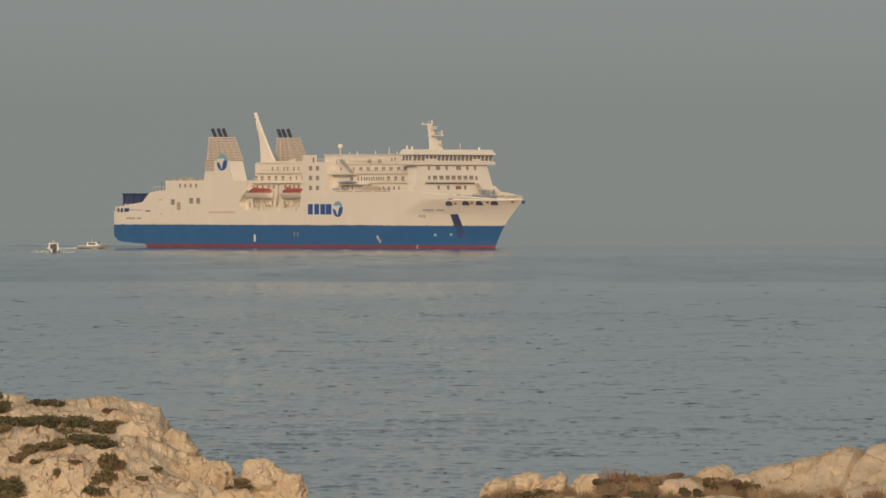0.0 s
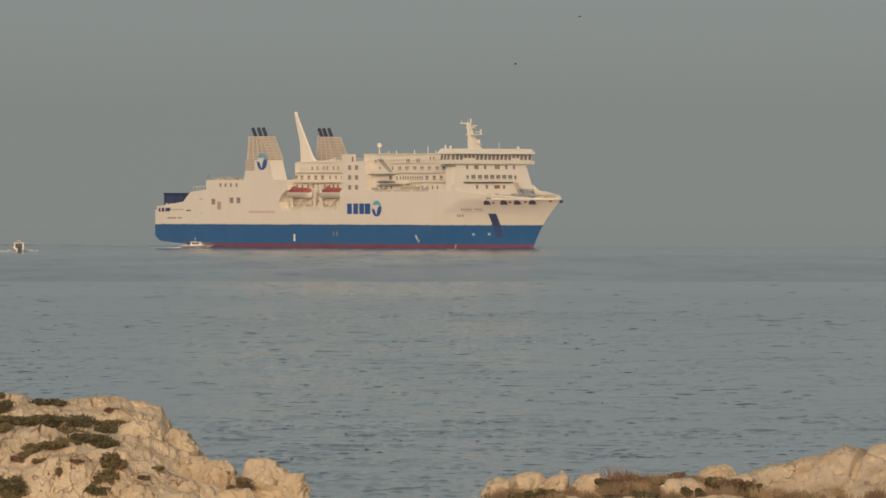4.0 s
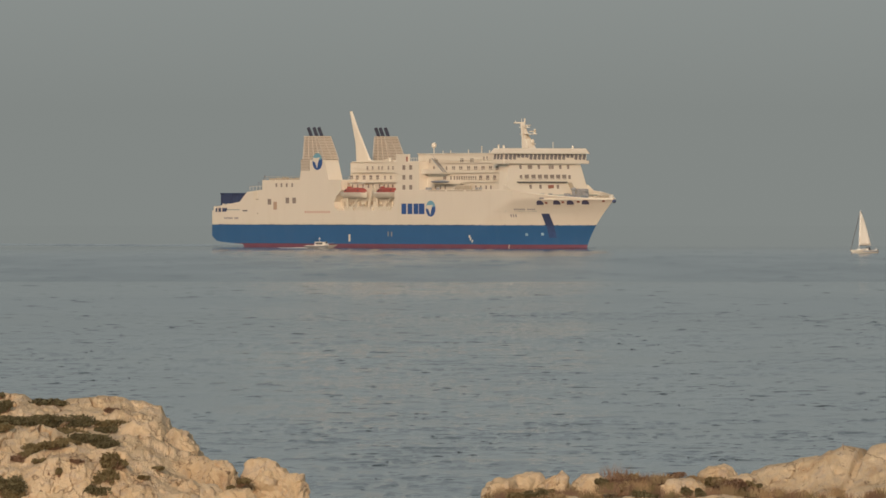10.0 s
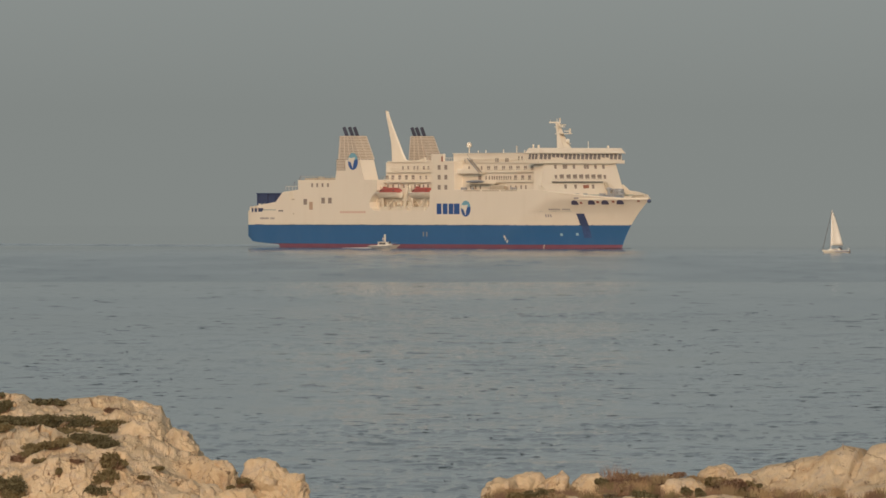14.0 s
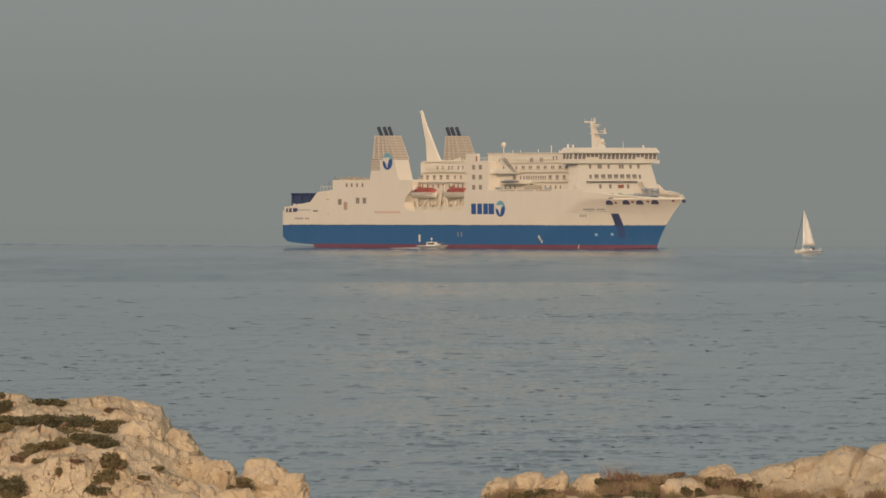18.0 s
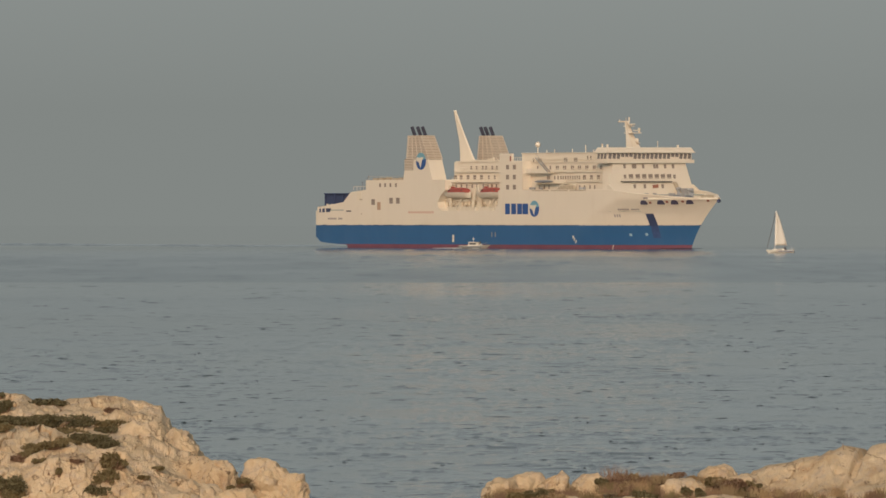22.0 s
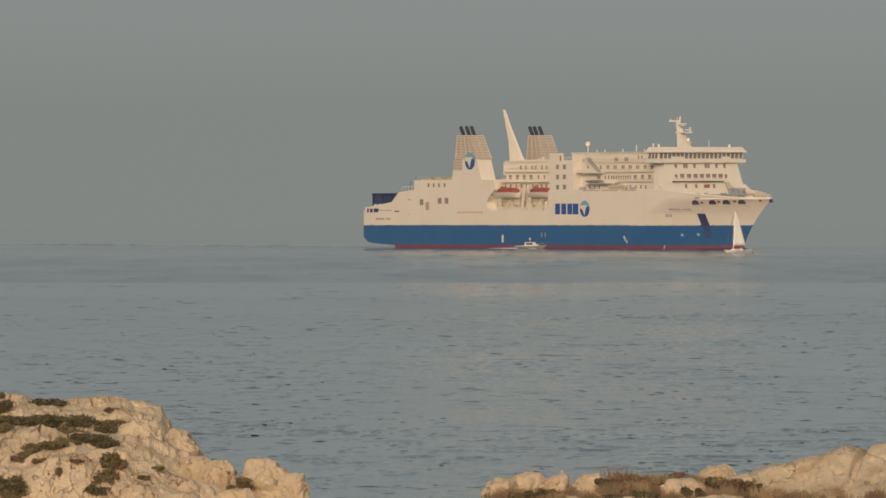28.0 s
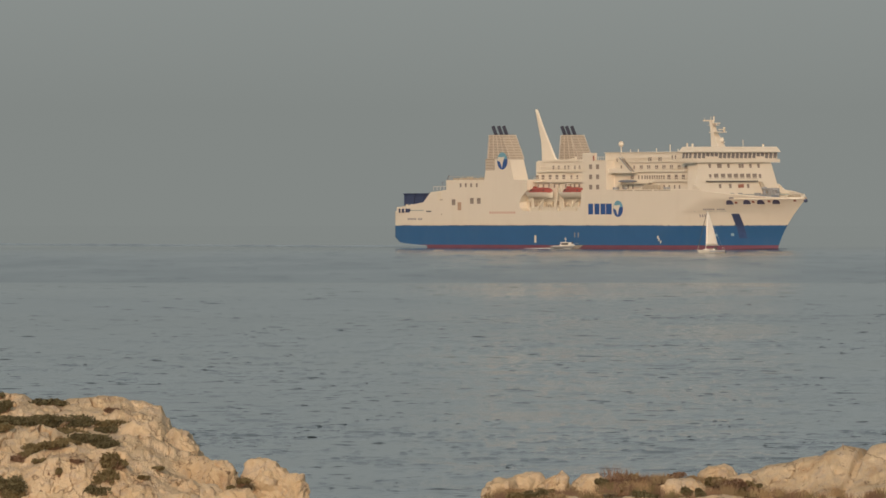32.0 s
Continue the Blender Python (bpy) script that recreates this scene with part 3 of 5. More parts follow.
    for u in (-18.6, -12.9, -4.6, 1.6):
        part("davit_winch", rods(((u, -13.3, 11.7), (u + 0.9, -13.3, 11.7), 0.38), n=12), BUFF, ship, "buff davit winch drum")
    for u0, u1, w1 in ((-19.6, -16.8, 12.4), (-8.6, -6.0, 12.0), (-15.4, -12.6, 13.0), (-3.6, -1.0, 12.6)):
        part("bay_door", boxes((u0, u1, -12.15, -11.9, 10.4, w1)), CREAM, ship)
    for u0, u1, w1 in ((-19, -15, 3.2), (-4, 0, 3.2)):
        part("boat_cradle", prism([(u0, 10.3), (u0 + 0.5, 10.3), (u1 + 0.5, 10.3 + w1), (u1, 10.3 + w1)], -13.6, -13.3), CREAM, ship)
    for u0, u1 in ((-20.6, -16.4), (-15.8, -8.2), (-5.4, 0.2), (0.8, 3.8)):
        part("bay_locker", boxes((u0, u1, -13.9, -12.9, 10.3, 11.2)), CREAM, ship)
    part("bay_rail", rods(((-20.8, -14.3, 11.3), (3.9, -14.3, 11.3), 0.06),
                          *[((-20.8 + 2.2 * k, -14.3, 10.3), (-20.8 + 2.2 * k, -14.3, 11.3), 0.05) for k in range(12)], n=5), WHITE, ship)
    part("bay_bracket", prism([(3.6, 10.3), (1.8, 10.3), (2.9, 11.6), (3.6, 13.4)], -14.45, -14.15), WHITE, ship)

    # tall side block with six windows
    tower = part("side_block", boxes((4.2, 14.6, -14.48, 14.48, 15.75, 23.7)), WHITE, ship)
    part("block_top", boxes((4.2, 9.6, -14.48, -13.7, 23.7, 25.8)), WHITE, tower)
    part("block_rail", rods(((9.6, -14.2, 24.7), (14.4, -14.2, 24.7), 0.06), *[((9.8 + 1.1 * k, -14.2, 23.7), (9.8 + 1.1 * k, -14.2, 24.7), 0.05) for k in range(5)], n=5), CREAM, tower)
    for u in (7.85, 10.95):
        for w in (16.65, 19.4, 22.1):
            place("window", win, pose(u, -14.5, w), tower)
    place("vent_slot", plate_mesh("vent_slot", 0.6, 1.4, 0.16, RUST), pose(9.2, -14.5, 24.4), tower)

    # forward accommodation
    fwd = part("forward_house", boxes((10.5, 50.5, -11.6, 11.6, 14.6, 25.75)), WHITE, ship)
    part("roof_edge", boxes((10.3, 49, -11.85, 11.85, 25.75, 25.95)), WHITE, fwd)
    part("promenade_roof", boxes((14.6, 25.0, -13.6, -11.6, 20.35, 20.6)), WHITE, fwd)
    part("promenade_front", prism([(14.6, 20.6), (14.6, 21.6), (22.5, 21.6), (24.6, 20.6)], -13.6, -13.45), WHITE, fwd)
    part("promenade_roof", boxes((17.5, 31.5, -13.6, -11.6, 17.55, 17.75)), CREAM, fwd)
    for w, u0, v in ((23.2, 14.6, -12.0), (20.6, 25, -12.2), (18.0, 31.5, -12.2)):
        part("deck_edge", boxes((u0, 48.5, v, -11.6, w, w + 0.2)), WHITE, fwd)
        part("railing", rods(((u0, v, w + 1.05), (48, v, w + 1.05), 0.05), ((u0, v, w + 0.6), (48, v, w + 0.6), 0.035),
                             *[((u0 + 1.6 * k, v, w + 0.2), (u0 + 1.6 * k, v, w + 1.05), 0.04) for k in range(int((48 - u0) / 1.6))], n=5), CREAM, fwd)
    thin = plate_mesh("window", 0.55, 1.0, 0.14, GLASS)
    for u, w in ((15.8, 23.9), (40.2, 24.5), (41.6, 24.5)):
        place("window", thin, pose(u, -11.6, w), fwd)
    place("stair_head", plate_mesh("stair_head", 1.5, 1.0, 0.2, BUFF), pose(18.7, -11.6, 23.9), fwd)
    for u in (30.3, 34.8):
        place("window", plate_mesh("window", 1.5, 1.0, 0.14, GLASS), pose(u, -11.6, 24.0), fwd)
    for u in (17.7, 23.4, 26.2, 26.95, 29.4, 30.2, 32.95, 33.7, 36.1, 36.9, 39.4, 40.2, 42.8, 43.5, 45.8, 46.4):
        place("window", thin, pose(u, -11.6, 21.9), fwd)
    for u in (22.2, 22.9, 25.4, 26.9, 28.2, 29.2, 30.3, 31.4, 32.4, 33.5, 34.5, 35.5, 36.5):
        place("window", thin, pose(u, -11.6, 19.2), fwd)
    for u in (38.7, 41.9, 45.0):
        place("window", win, pose(u, -11.6, 19.2), fwd)
    for u in (18.4, 20.7, 22.8, 32.0, 34.3, 36.6, 38.8, 41.2, 43.3):
        place("window", thin, pose(u, -11.6, 16.6), fwd)
    for u0, u1 in ((19.0, 26.5), (27.5, 35.0), (36.0, 43.0)):
        part("freeing_port", boxes((u0, u1, -14.56, -14.3, 15.55, 15.85)), BUFF, fwd)
    # outside stairs, lockers and a rescue boat on the side deck
    for v in (-12.9, -12.0):
        part("stair_string", prism([(23.6, 20.6), (24.1, 20.6), (18.6, 24.6), (18.1, 24.6)], v, v + 0.1), WINCH, fwd)
    for k in range(12):
        part("stair_tread", boxes((23.55 - 0.44 * k, 23.95 - 0.44 * k, -12.8, -12.0, 20.8 + 0.32 * k, 20.86 + 0.32 * k)), BUFF, fwd)
    part("stair_rail", rods(((24.0, -12.9, 21.6), (18.5, -12.9, 25.6), 0.05), ((21.2, -12.9, 22.6), (21.2, -12.9, 23.6), 0.04), n=5), WINCH, fwd)
    part("crane_arm", rods(((28.4, -13.4, 16.0), (32.6, -13.4, 18.0), 0.22)), WHITE, fwd, "white slanting crane arm")
    boat = part("rescue_boat", ball((22.8, -13.4, 18.15), 4.2, 0.8, 0.40), HULL_SLATE, fwd, "slate-grey rescue boat", True)
    part("boat_cradle", boxes((20.6, 20.9, -13.7, -12.9, 17.75, 18.0), (24.5, 24.8, -13.7, -12.9, 17.75, 18.0)), CREAM, boat)
    part("deck_locker", boxes((29.6, 36.4, -13.6, -12.8, 15.8, 17.1)), BUFF, fwd, "buff deck locker")
    part("locker_lid", boxes((29.5, 36.5, -13.65, -12.75, 17.1, 17.2)), CREAM, fwd)
    for u in (16.2, 17.6, 21.0, 38.6, 40.2):
        part("deck_gear", boxes((u, u + 0.8, -13.4, -12.9, 15.8, 16.6)), WINCH, fwd)
    for u, h in ((17.0, 0.1), (20.5, 0.2), (28.5, 0.3), (34.5, 1.3), (38.0, 0.1)):
        part("roof_vent", rods(((u, -8, 25.9), (u, -8, 25.9 + h + 0.7), 0.13)), WHITE, fwd)
    dome = part("radome_post", rods(((12.9, -8, 25.9), (12.9, -8, 27.6), 0.15)), WHITE, ship)
    part("radome", ball((12.9, -8, 28.2), 0.75, 0.75, 0.78), WHITE, dome, "white radome", True)

    # bridge
    front = part("front_house", frustum([(50.4, -14.4, 14.6), (53.4, -14.4, 14.6), (53.4, 14.4, 14.6), (50.4, 14.4, 14.6)],
                                        [(48.0, -12.2, 23.2), (52.2, -12.2, 23.2), (52.2, 12.2, 23.2), (48.0, 12.2, 23.2)]), WHITE, ship)
    bridge = part("bridge", boxes((47.4, 53.0, -14.7, 14.7, 23.0, 23.9)), WHITE, ship, "full-width white navigating bridge")
    part("bridge_core", boxes((47.6, 52.4, -14.2, 14.2, 23.9, 25.9)), WHITE, bridge)
    part("bridge_roof", frustum([(47.0, -14.9, 25.75), (53.2, -14.9, 25.75), (53.2, 14.9, 25.75), (47.0, 14.9, 25.75)],
                                [(47.6, -13.9, 27.2), (52.6, -13.9, 27.2), (52.6, 13.9, 27.2), (47.6, 13.9, 27.2)]), WHITE, bridge)
    wg = plate_mesh("bridge_window", 0.92, 1.42, 0.12, BRIDGE_GLASS)
    wsm = plate_mesh("bridge_window", 1.0, 0.9, 0.12, BRIDGE_GLASS)
    for k in range(20):
        v = -13.4 + k * 1.41
        low = 3 <= k <= 5 or 15 <= k <= 16
        place("bridge_window", wsm if low else wg, pose(52.5, v, 25.1 if low else 24.85, 0, 10, 90), bridge)
    for k in range(3):
        place("bridge_window", wg, pose(48.6 + k * 1.45, -14.28, 24.85, -10, 0, 0), bridge)
    part("wing_bracket", prism([(48.0, 16.0), (52.6, 16.0), (52.2, 23.0), (48.0, 23.0)], -12.4, -12.1), WHITE, bridge)
    wf = plate_mesh("window", 0.75, 1.1, 0.14, GLASS)
    wf2 = plate_mesh("window", 1.35, 1.35, 0.14, GLASS)
    for v in (-8.5, -5.6, -4.9, -2.2, 1.6, 2.5, 5.2, 7.9):
        place("window", wf, pose(52.36, v, 22.1, 0, -4, 90), front)
    for v in (-6.6, -4.3, -2.1, 0.0, 2.1, 4.2, 6.3):
        place("window", wf2, pose(52.74, v, 19.35, 0, -4, 90), front)
    for v in (-8.6, 8.1):
        place("window", wf, pose(52.74, v, 19.35, 0, -4, 90), front)
    for v in (-5.6, -2.2, 3.8):
        place("window", wf, pose(53.12, v, 16.75, 0, -4, 90), front)
    place("front_door", plate_mesh("front_door", 1.9, 0.95, 0.14, RUST), pose(53.12, 1.4, 16.75, 0, -4, 90), front, "rust-brown double door")
    # the deck's shadow line, put into the ledge's dark grey colour
    part("front_ledge", boxes((52.6, 53.6, -10.2, 6.8, 17.9, 18.12)), DARKGREY, front, "thin ledge coloured dark as a shadow line")
    part("front_ledge_rail", rods(((53.5, -10.2, 19.0), (53.5, 6.8, 19.0), 0.05),
                                  *[((53.5, -10.2 + 1.7 * k, 18.1), (53.5, -10.2 + 1.7 * k, 19.0), 0.04) for k in range(11)], n=5), WHITE, front)

    # radar mast
    mast = part("radar_mast", frustum([(43.7, -1.3, 27.0), (46.9, -1.3, 27.0), (46.9, 1.3, 27.0), (43.7, 1.3, 27.0)],
                                      [(42.9, -0.8, 30.8), (44.1, -0.8, 30.8), (44.1, 0.8, 30.8), (42.9, 0.8, 30.8)]), WHITE, ship,
                "white raked radar mast with platforms")
    part("topmast", frustum([(42.9, -0.8, 30.8), (44.1, -0.8, 30.8), (44.1, 0.8, 30.8), (42.9, 0.8, 30.8)],
                            [(41.8, -0.4, 34.3), (42.6, -0.4, 34.3), (42.6, 0.4, 34.3), (41.8, 0.4, 34.3)]), WHITE, mast)
    part("platform", boxes((42.4, 46.6, -1.0, 1.7, 31.0, 31.25)), WHITE, mast)
    part("platform", boxes((41.6, 44.4, -0.6, 1.0, 32.9, 33.1)), WHITE, mast)
    part("yard", rods(((41.4, -2.2, 34.2), (42.4, 0.9, 34.2), 0.2), ((41.5, -1.8, 34.2), (41.5, -1.8, 34.9), 0.07),
                      ((42.4, 0.7, 34.0), (42.4, 0.7, 35.4), 0.22), ((42.0, 0, 34.2), (42.0, 0, 35.3), 0.08)), WHITE, mast)
    part("radar_scanner", boxes((44.0, 44.3, -1.2, 1.4, 33.4, 33.65), (44.0, 44.3, 0, 0.3, 33.1, 33.4)), CREAM, mast)
    part("radar_scanner", boxes((46.0, 46.3, 1.0, 1.5, 31.25, 32.5), (46.0, 46.3, -0.6, 1.5, 31.7, 31.95)), CREAM, mast)
    part("radome", ball((46.6, 0.2, 29.1), 0.5, 0.5, 0.65), WHITE, mast, "", True)
    part("radome_bracket", boxes((44.5, 46.8, 0.5, 1.1, 28.3, 28.55)), WHITE, mast)
    part("roof_aerial", rods(((51, 3.8, 27.2), (51, 3.8, 29.0), 0.09), ((48.5, -13, 27.2), (48.5, -13, 28.2), 0.25),
                             ((49.5, -12, 27.2), (49.5, -12, 28.0), 0.3), ((50.5, 11, 27.2), (50.5, 11, 27.9), 0.3)), WHITE, bridge)

    # bow gear
    for u, w in ((64.35, 12.45), (68.8, 12.5), (72.15, 12.5), (75.75, 12.55)):
        dome = [(-1.05, -0.65), (1.05, -0.65), (0.95, 0.1), (0.7, 0.55), (0.3, 0.72), (-0.3, 0.72), (-0.7, 0.55), (-0.95, 0.1)]
        mp = part("mooring_port", prism(dome, -0.15, 0.15), PORT, ship, "dark domed mooring port")
        mp.matrix_basis = on_hull(u, w)
        part("port_lip", prism([(-1.15, -0.78), (1.15, -0.78), (1.15, -0.64), (-1.15, -0.64)], -0.22, 0.22), CREAM, mp)
    for u, w in ((66.05, 12.4), (70.45, 12.6), (74.25, 12.7), (80.1, 12.9)):
        place("scupper", plate_mesh("scupper", 0.7, 0.6, 0.2, RUST), on_hull(u, w), ship)
    me = plate_mesh("bulwark_slit", 1.3, 0.55, 0.2, LETTER_DARK)
    place("bulwark_slit", me, on_hull(65.6, 13.6), ship, "dark slit in the bulwark")
    part("stem_roller", ball((82.6, 0, 12.8), 0.55, 0.55, 0.5), NAVY, ship, "", True)
    strake = bmesh.new()
    prev = None
    for k in range(25):
        u = 65.25 + k * 0.72
        p = Vector((u, -half_breadth(u, 13.25) - 0.1, 13.32))
        if prev is not None:
            rod(strake, prev, p, 0.27, n=6)
        prev = p
    part("bow_moulding", strake, WHITE, ship)
    for s in (-1, 1):
        cap = bmesh.new()
        pts = [(u, s * (half_breadth(u, fore_top(u)) - 0.15), fore_top(u)) for u in [4 + 3.0 * k for k in range(20)] + [62 + 1.2 * k for k in range(18)]]
        for p, q in zip(pts, pts[1:]):
            rod(cap, p, q, 0.17 if p[0] < 58 else 0.27, n=6)
        part("bulwark_cap", cap, WHITE, ship)
    anchor = bmesh.new()
    rows_ = []
    for j in range(9):
        w = 9.45 - j * 0.66
        rows_.append([(62.9 - j * 0.03 + a, w) for a in (0.0, 1.05, 2.1)])
    vs = [[anchor.verts.new((u, -half_breadth(u, w) - 0.10, w)) for u, w in r] for r in rows_]
    for a, b in zip(vs[:6], vs[1:6]):
        for i in range(2):
            anchor.faces.new((a[i], a[i + 1], b[i + 1], b[i]))
    bmesh.ops.delete(anchor, geom=[v for v in anchor.verts if not v.link_faces], context="VERTS")
    part("anchor_pocket", anchor, NAVY, ship, "dark blue anchor recess")
    stain = bmesh.new()
    vs = [[stain.verts.new((62.75 - j * 0.07 + a, -half_breadth(62.75 - j * 0.07 + a, 6.2 - j * 0.55) - 0.04, 6.2 - j * 0.55)) for a in (0.1, 1.1, 2.0)]
          for j in range(7)]
    for a, b in zip(vs, vs[1:]):
        for i in range(2):
            stain.faces.new((a[i], a[i + 1], b[i + 1], b[i]))
    part("chain_stain", stain, STAIN_BLUE, ship, "dark worn streak below the anchor recess")
    for u, v in ((58, 5), (58, -4), (63, 4.5), (66, -2)):
        w_ = part("winch", rods(((u, v - 1.2, 13.4), (u, v + 1.2, 13.4), 0.95), n=14), HULL_SLATE, ship, "grey mooring winch")
        part("winch_frame", boxes((u - 0.8, u + 0.8, v - 1.5, v - 1.3, 12.4, 14.9), (u - 0.8, u + 0.8, v + 1.3, v + 1.5, 12.4, 14.9)), WINCH, w_)
    part("breakwater", prism([(56, 12.4), (56.3, 12.4), (56.3, 14.2), (56, 14.2)], 2, 11), WHITE, ship)
    part("bow_locker", boxes((71, 73, 0.5, 3.2, 12.4, 14.2)), CREAM, ship)
    part("bow_windlass", rods(((76.5, -0.6, 13.5), (76.5, 2.6, 13.5), 0.95), n=14), BUFF, ship, "buff bow windlass")
    part("fairlead_rail", rods(((78, 2.4, 13.4), (78, 2.4, 14.6), 0.09), ((78, 2.4, 14.6), (81, 0.9, 14.5), 0.09), ((81, 0.9, 14.5), (82.4, 0, 13.4), 0.09),
                               ((79.6, 1.6, 13.4), (79.6, 1.6, 14.55), 0.09)), WHITE, ship)
    for u, v, h in ((56.6, 6.5, 16.1), (57.4, 9.6, 15.7)):
        vent = part("cowl_vent", rods(((u, v, 12.4), (u, v, h), 0.42)), WINCH, ship, "grey mushroom ventilator")
        part("cowl", ball((u, v, h), 0.8, 0.8, 0.45), WINCH, vent, "", True)
    part("deck_house", boxes((54.6, 56.2, 8.8, 12.0, 12.4, 16.2)), WINCH, ship)
    part("deck_stair", prism([(53.4, 17.9), (54.0, 17.9), (57.4, 13.0), (56.8, 13.0)], 7.0, 8.0), BUFF, ship)
    for s in (-1, 1):
        part("wing_bulwark", prism([(52.5, 14.6), (57.5, 14.6), (53.0, 17.3), (52.5, 17.3)], min(s * 14.4, s * 14.1), max(s * 14.4, s * 14.1)), WHITE, ship)

    # marks painted on the side: plain shapes only
    for k, u in enumerate((7.8, 10.6, 13.3, 15.9)):
        place("sign_bar", plate_mesh("sign_bar", 2.1 if k < 3 else 2.5, 2.9, 0.08, LOGO_BLUE), pose(u, -14.52, 10.75), ship, "plain dark blue lettering block")
    emblem(ship, 20.0, -14.56, 10.8, 2.15)
    for k in range(11):
        place("letter_bar", plate_mesh("letter_bar", 0.75, 0.55, 0.06, LETTER_RED), pose(-37.8 + k * 1.1, -14.51, 9.85), ship)
    for k in range(10):
        if k != 6:
            place("letter_bar", plate_mesh("letter_bar", 0.5, 0.5, 0.06, LETTER_DARK), pose(-76.2 + k * 0.7, -14.52, 8.1), ship)
    for k in range(11):
        if k != 6:
            u = 55.85 + k * 0.58
            place("letter_bar", plate_mesh("letter_bar", 0.4, 0.5, 0.06, LETTER_DARK), on_hull(u, 10.6, lift=0.02), ship)
    for k in range(3):
        place("letter_bar", plate_mesh("letter_bar", 0.4, 0.8, 0.06, LETTER_DARK), on_hull(53.9 + k * 0.75, 8.9, lift=0.02), ship)
    for u, w, a, b in ((-17.2, 2.7, 0.75, 2.0), (37.5, 3.2, 0.55, 0.7), (37.9, 2.6, 0.4, 0.8), (38.5, 1.95, 0.35, 0.8)):
        place("hull_mark", plate_mesh("hull_mark", a, b, 0.1, WHITE), on_hull(u, w) @ pose(0, 0, 0, 0, {37.5: 0, 37.9: 14, 38.5: 32}.get(u, 0), 0), ship, "white painted hull mark")
    for u in (0.6, 2.2):
        place("hull_mark", plate_mesh("hull_mark", 0.4, 1.3, 0.08, LETTER_DARK), on_hull(u, 3.8), ship)
    for u, w in ((56.7, 3.8), (61.0, 3.9)):
        place("thruster_mark", plate_mesh("thruster_mark", 0.75, 0.7, 0.08, PALE_MARK), on_hull(u, w), ship, "pale thruster mark")
    part("draught_mark", rods(((50.3, -half_breadth(50.3, 0.3) - 0.05, 0.2), (50.9, -half_breadth(50.9, 1.0) - 0.05, 1.0), 0.12)), WHITE, ship)
    # bow wave and wash along the waterline
    part("bow_wave", frustum([(60, -9.5, -0.3), (76, -3.5, -0.3), (78, 0, -0.3), (76, 3, -0.3)],
                             [(62, -8.5, 0.10), (72, -3.0, 0.22), (74, 0, 0.25), (72, 2.5, 0.1)]), WATER, ship)
    return ship


def emblem(parent, u, v, w, r):
    """A round painted sign: dark disc, pale sweep, teal cap."""
    def disc(rad, depth, mat, name, keep):
        bm = bmesh.new()
        a = []
        n = 36
        for i in range(n):
            t = 2 * m_.pi * i / n
            x, z = m_.cos(t), m_.sin(t)
            x, z = keep(x, z)
            a.append((u + rad * x, v - depth, w + rad * 1.02 * z))
        bm.faces.new([bm.verts.new(p) for p in a])
        r_ = bmesh.ops.extrude_face_region(bm, geom=bm.faces[:])
        for q in r_["geom"]:
            if isinstance(q, bmesh.types.BMVert):
                q.co.y += 0.05
        return part(name, bm, mat, parent)
    disc(r, 0.0, LOGO_BLUE, "sign_disc", lambda x, z: (x, z))
    disc(r, 0.03, TEAL, "sign_cap", lambda x, z: (x, max(z, 0.12 + 0.15 * x)))
    bm = bmesh.new()
    sweep = ((-0.97, 0.10), (-0.80, 0.48), (-0.30, 0.42), (0.50, 0.50), (0.28, 0.12), (0.10, -0.30), (-0.02, -0.82), (-0.22, -0.45), (-0.40, -0.12), (-0.66, -0.02))
    front = [bm.verts.new((u + r * x, v - 0.07, w + r * z)) for x, z in sweep]
    back = [bm.verts.new((u + r * x, v - 0.02, w + r * z)) for x, z in sweep]
    bm.faces.new(front)
    for i in range(len(sweep)):
        bm.faces.new((front[i - 1], front[i], back[i], back[i - 1]))
    part("sign_sweep", bm, WHITE, parent)


def boat_hull(length, beam, depth, z0, sheer=0.3, n=18, stern=0.75, rake=0.0):
    """A small boat's hull, bow along +x, keel at z0."""
    bm = bmesh.new()
    rows_ = []
    prof = ((0.0, 0.0), (0.55, 0.25), (0.9, 0.6), (1.0, 1.0))
    for i in range(n + 1):
        f = i / n
        x = -length / 2 + length * f
        wid = beam / 2 * (stern + (1 - stern) * min(1, f / 0.35)) * (1 - max(0, (f - 0.55) / 0.45) ** 2.2)
        top = z0 + depth + sheer * f * f
        line = []
        for s in (-1, 1):
            line.append([bm.verts.new((x + (0.25 * length * 0.25 * hgt * max(0, f - 0.6)) - rake * (1 - hgt) * max(0, f - 0.6) / 0.4, s * max(0.02, wid * a), z0 + (top - z0) * hgt
                                      + 0.3 * depth * max(0, f - 0.7) * (1 - hgt))) for a, hgt in prof])
        rows_.append(line)
    for a, b in zip(rows_, rows_[1:]):
        for s in (0, 1):
            for k in range(3):
                bm.faces.new((a[s][k], b[s][k], b[s][k + 1], a[s][k + 1]))
        bm.faces.new((a[0][3], b[0][3], b[1][3], a[1][3]))
    e = rows_[0]
    for k in range(3):
        bm.faces.new((e[0][k], e[0][k + 1], e[1][k + 1], e[1][k]))
    bmesh.ops.remove_doubles(bm, verts=bm.verts, dist=0.005)
    return bm


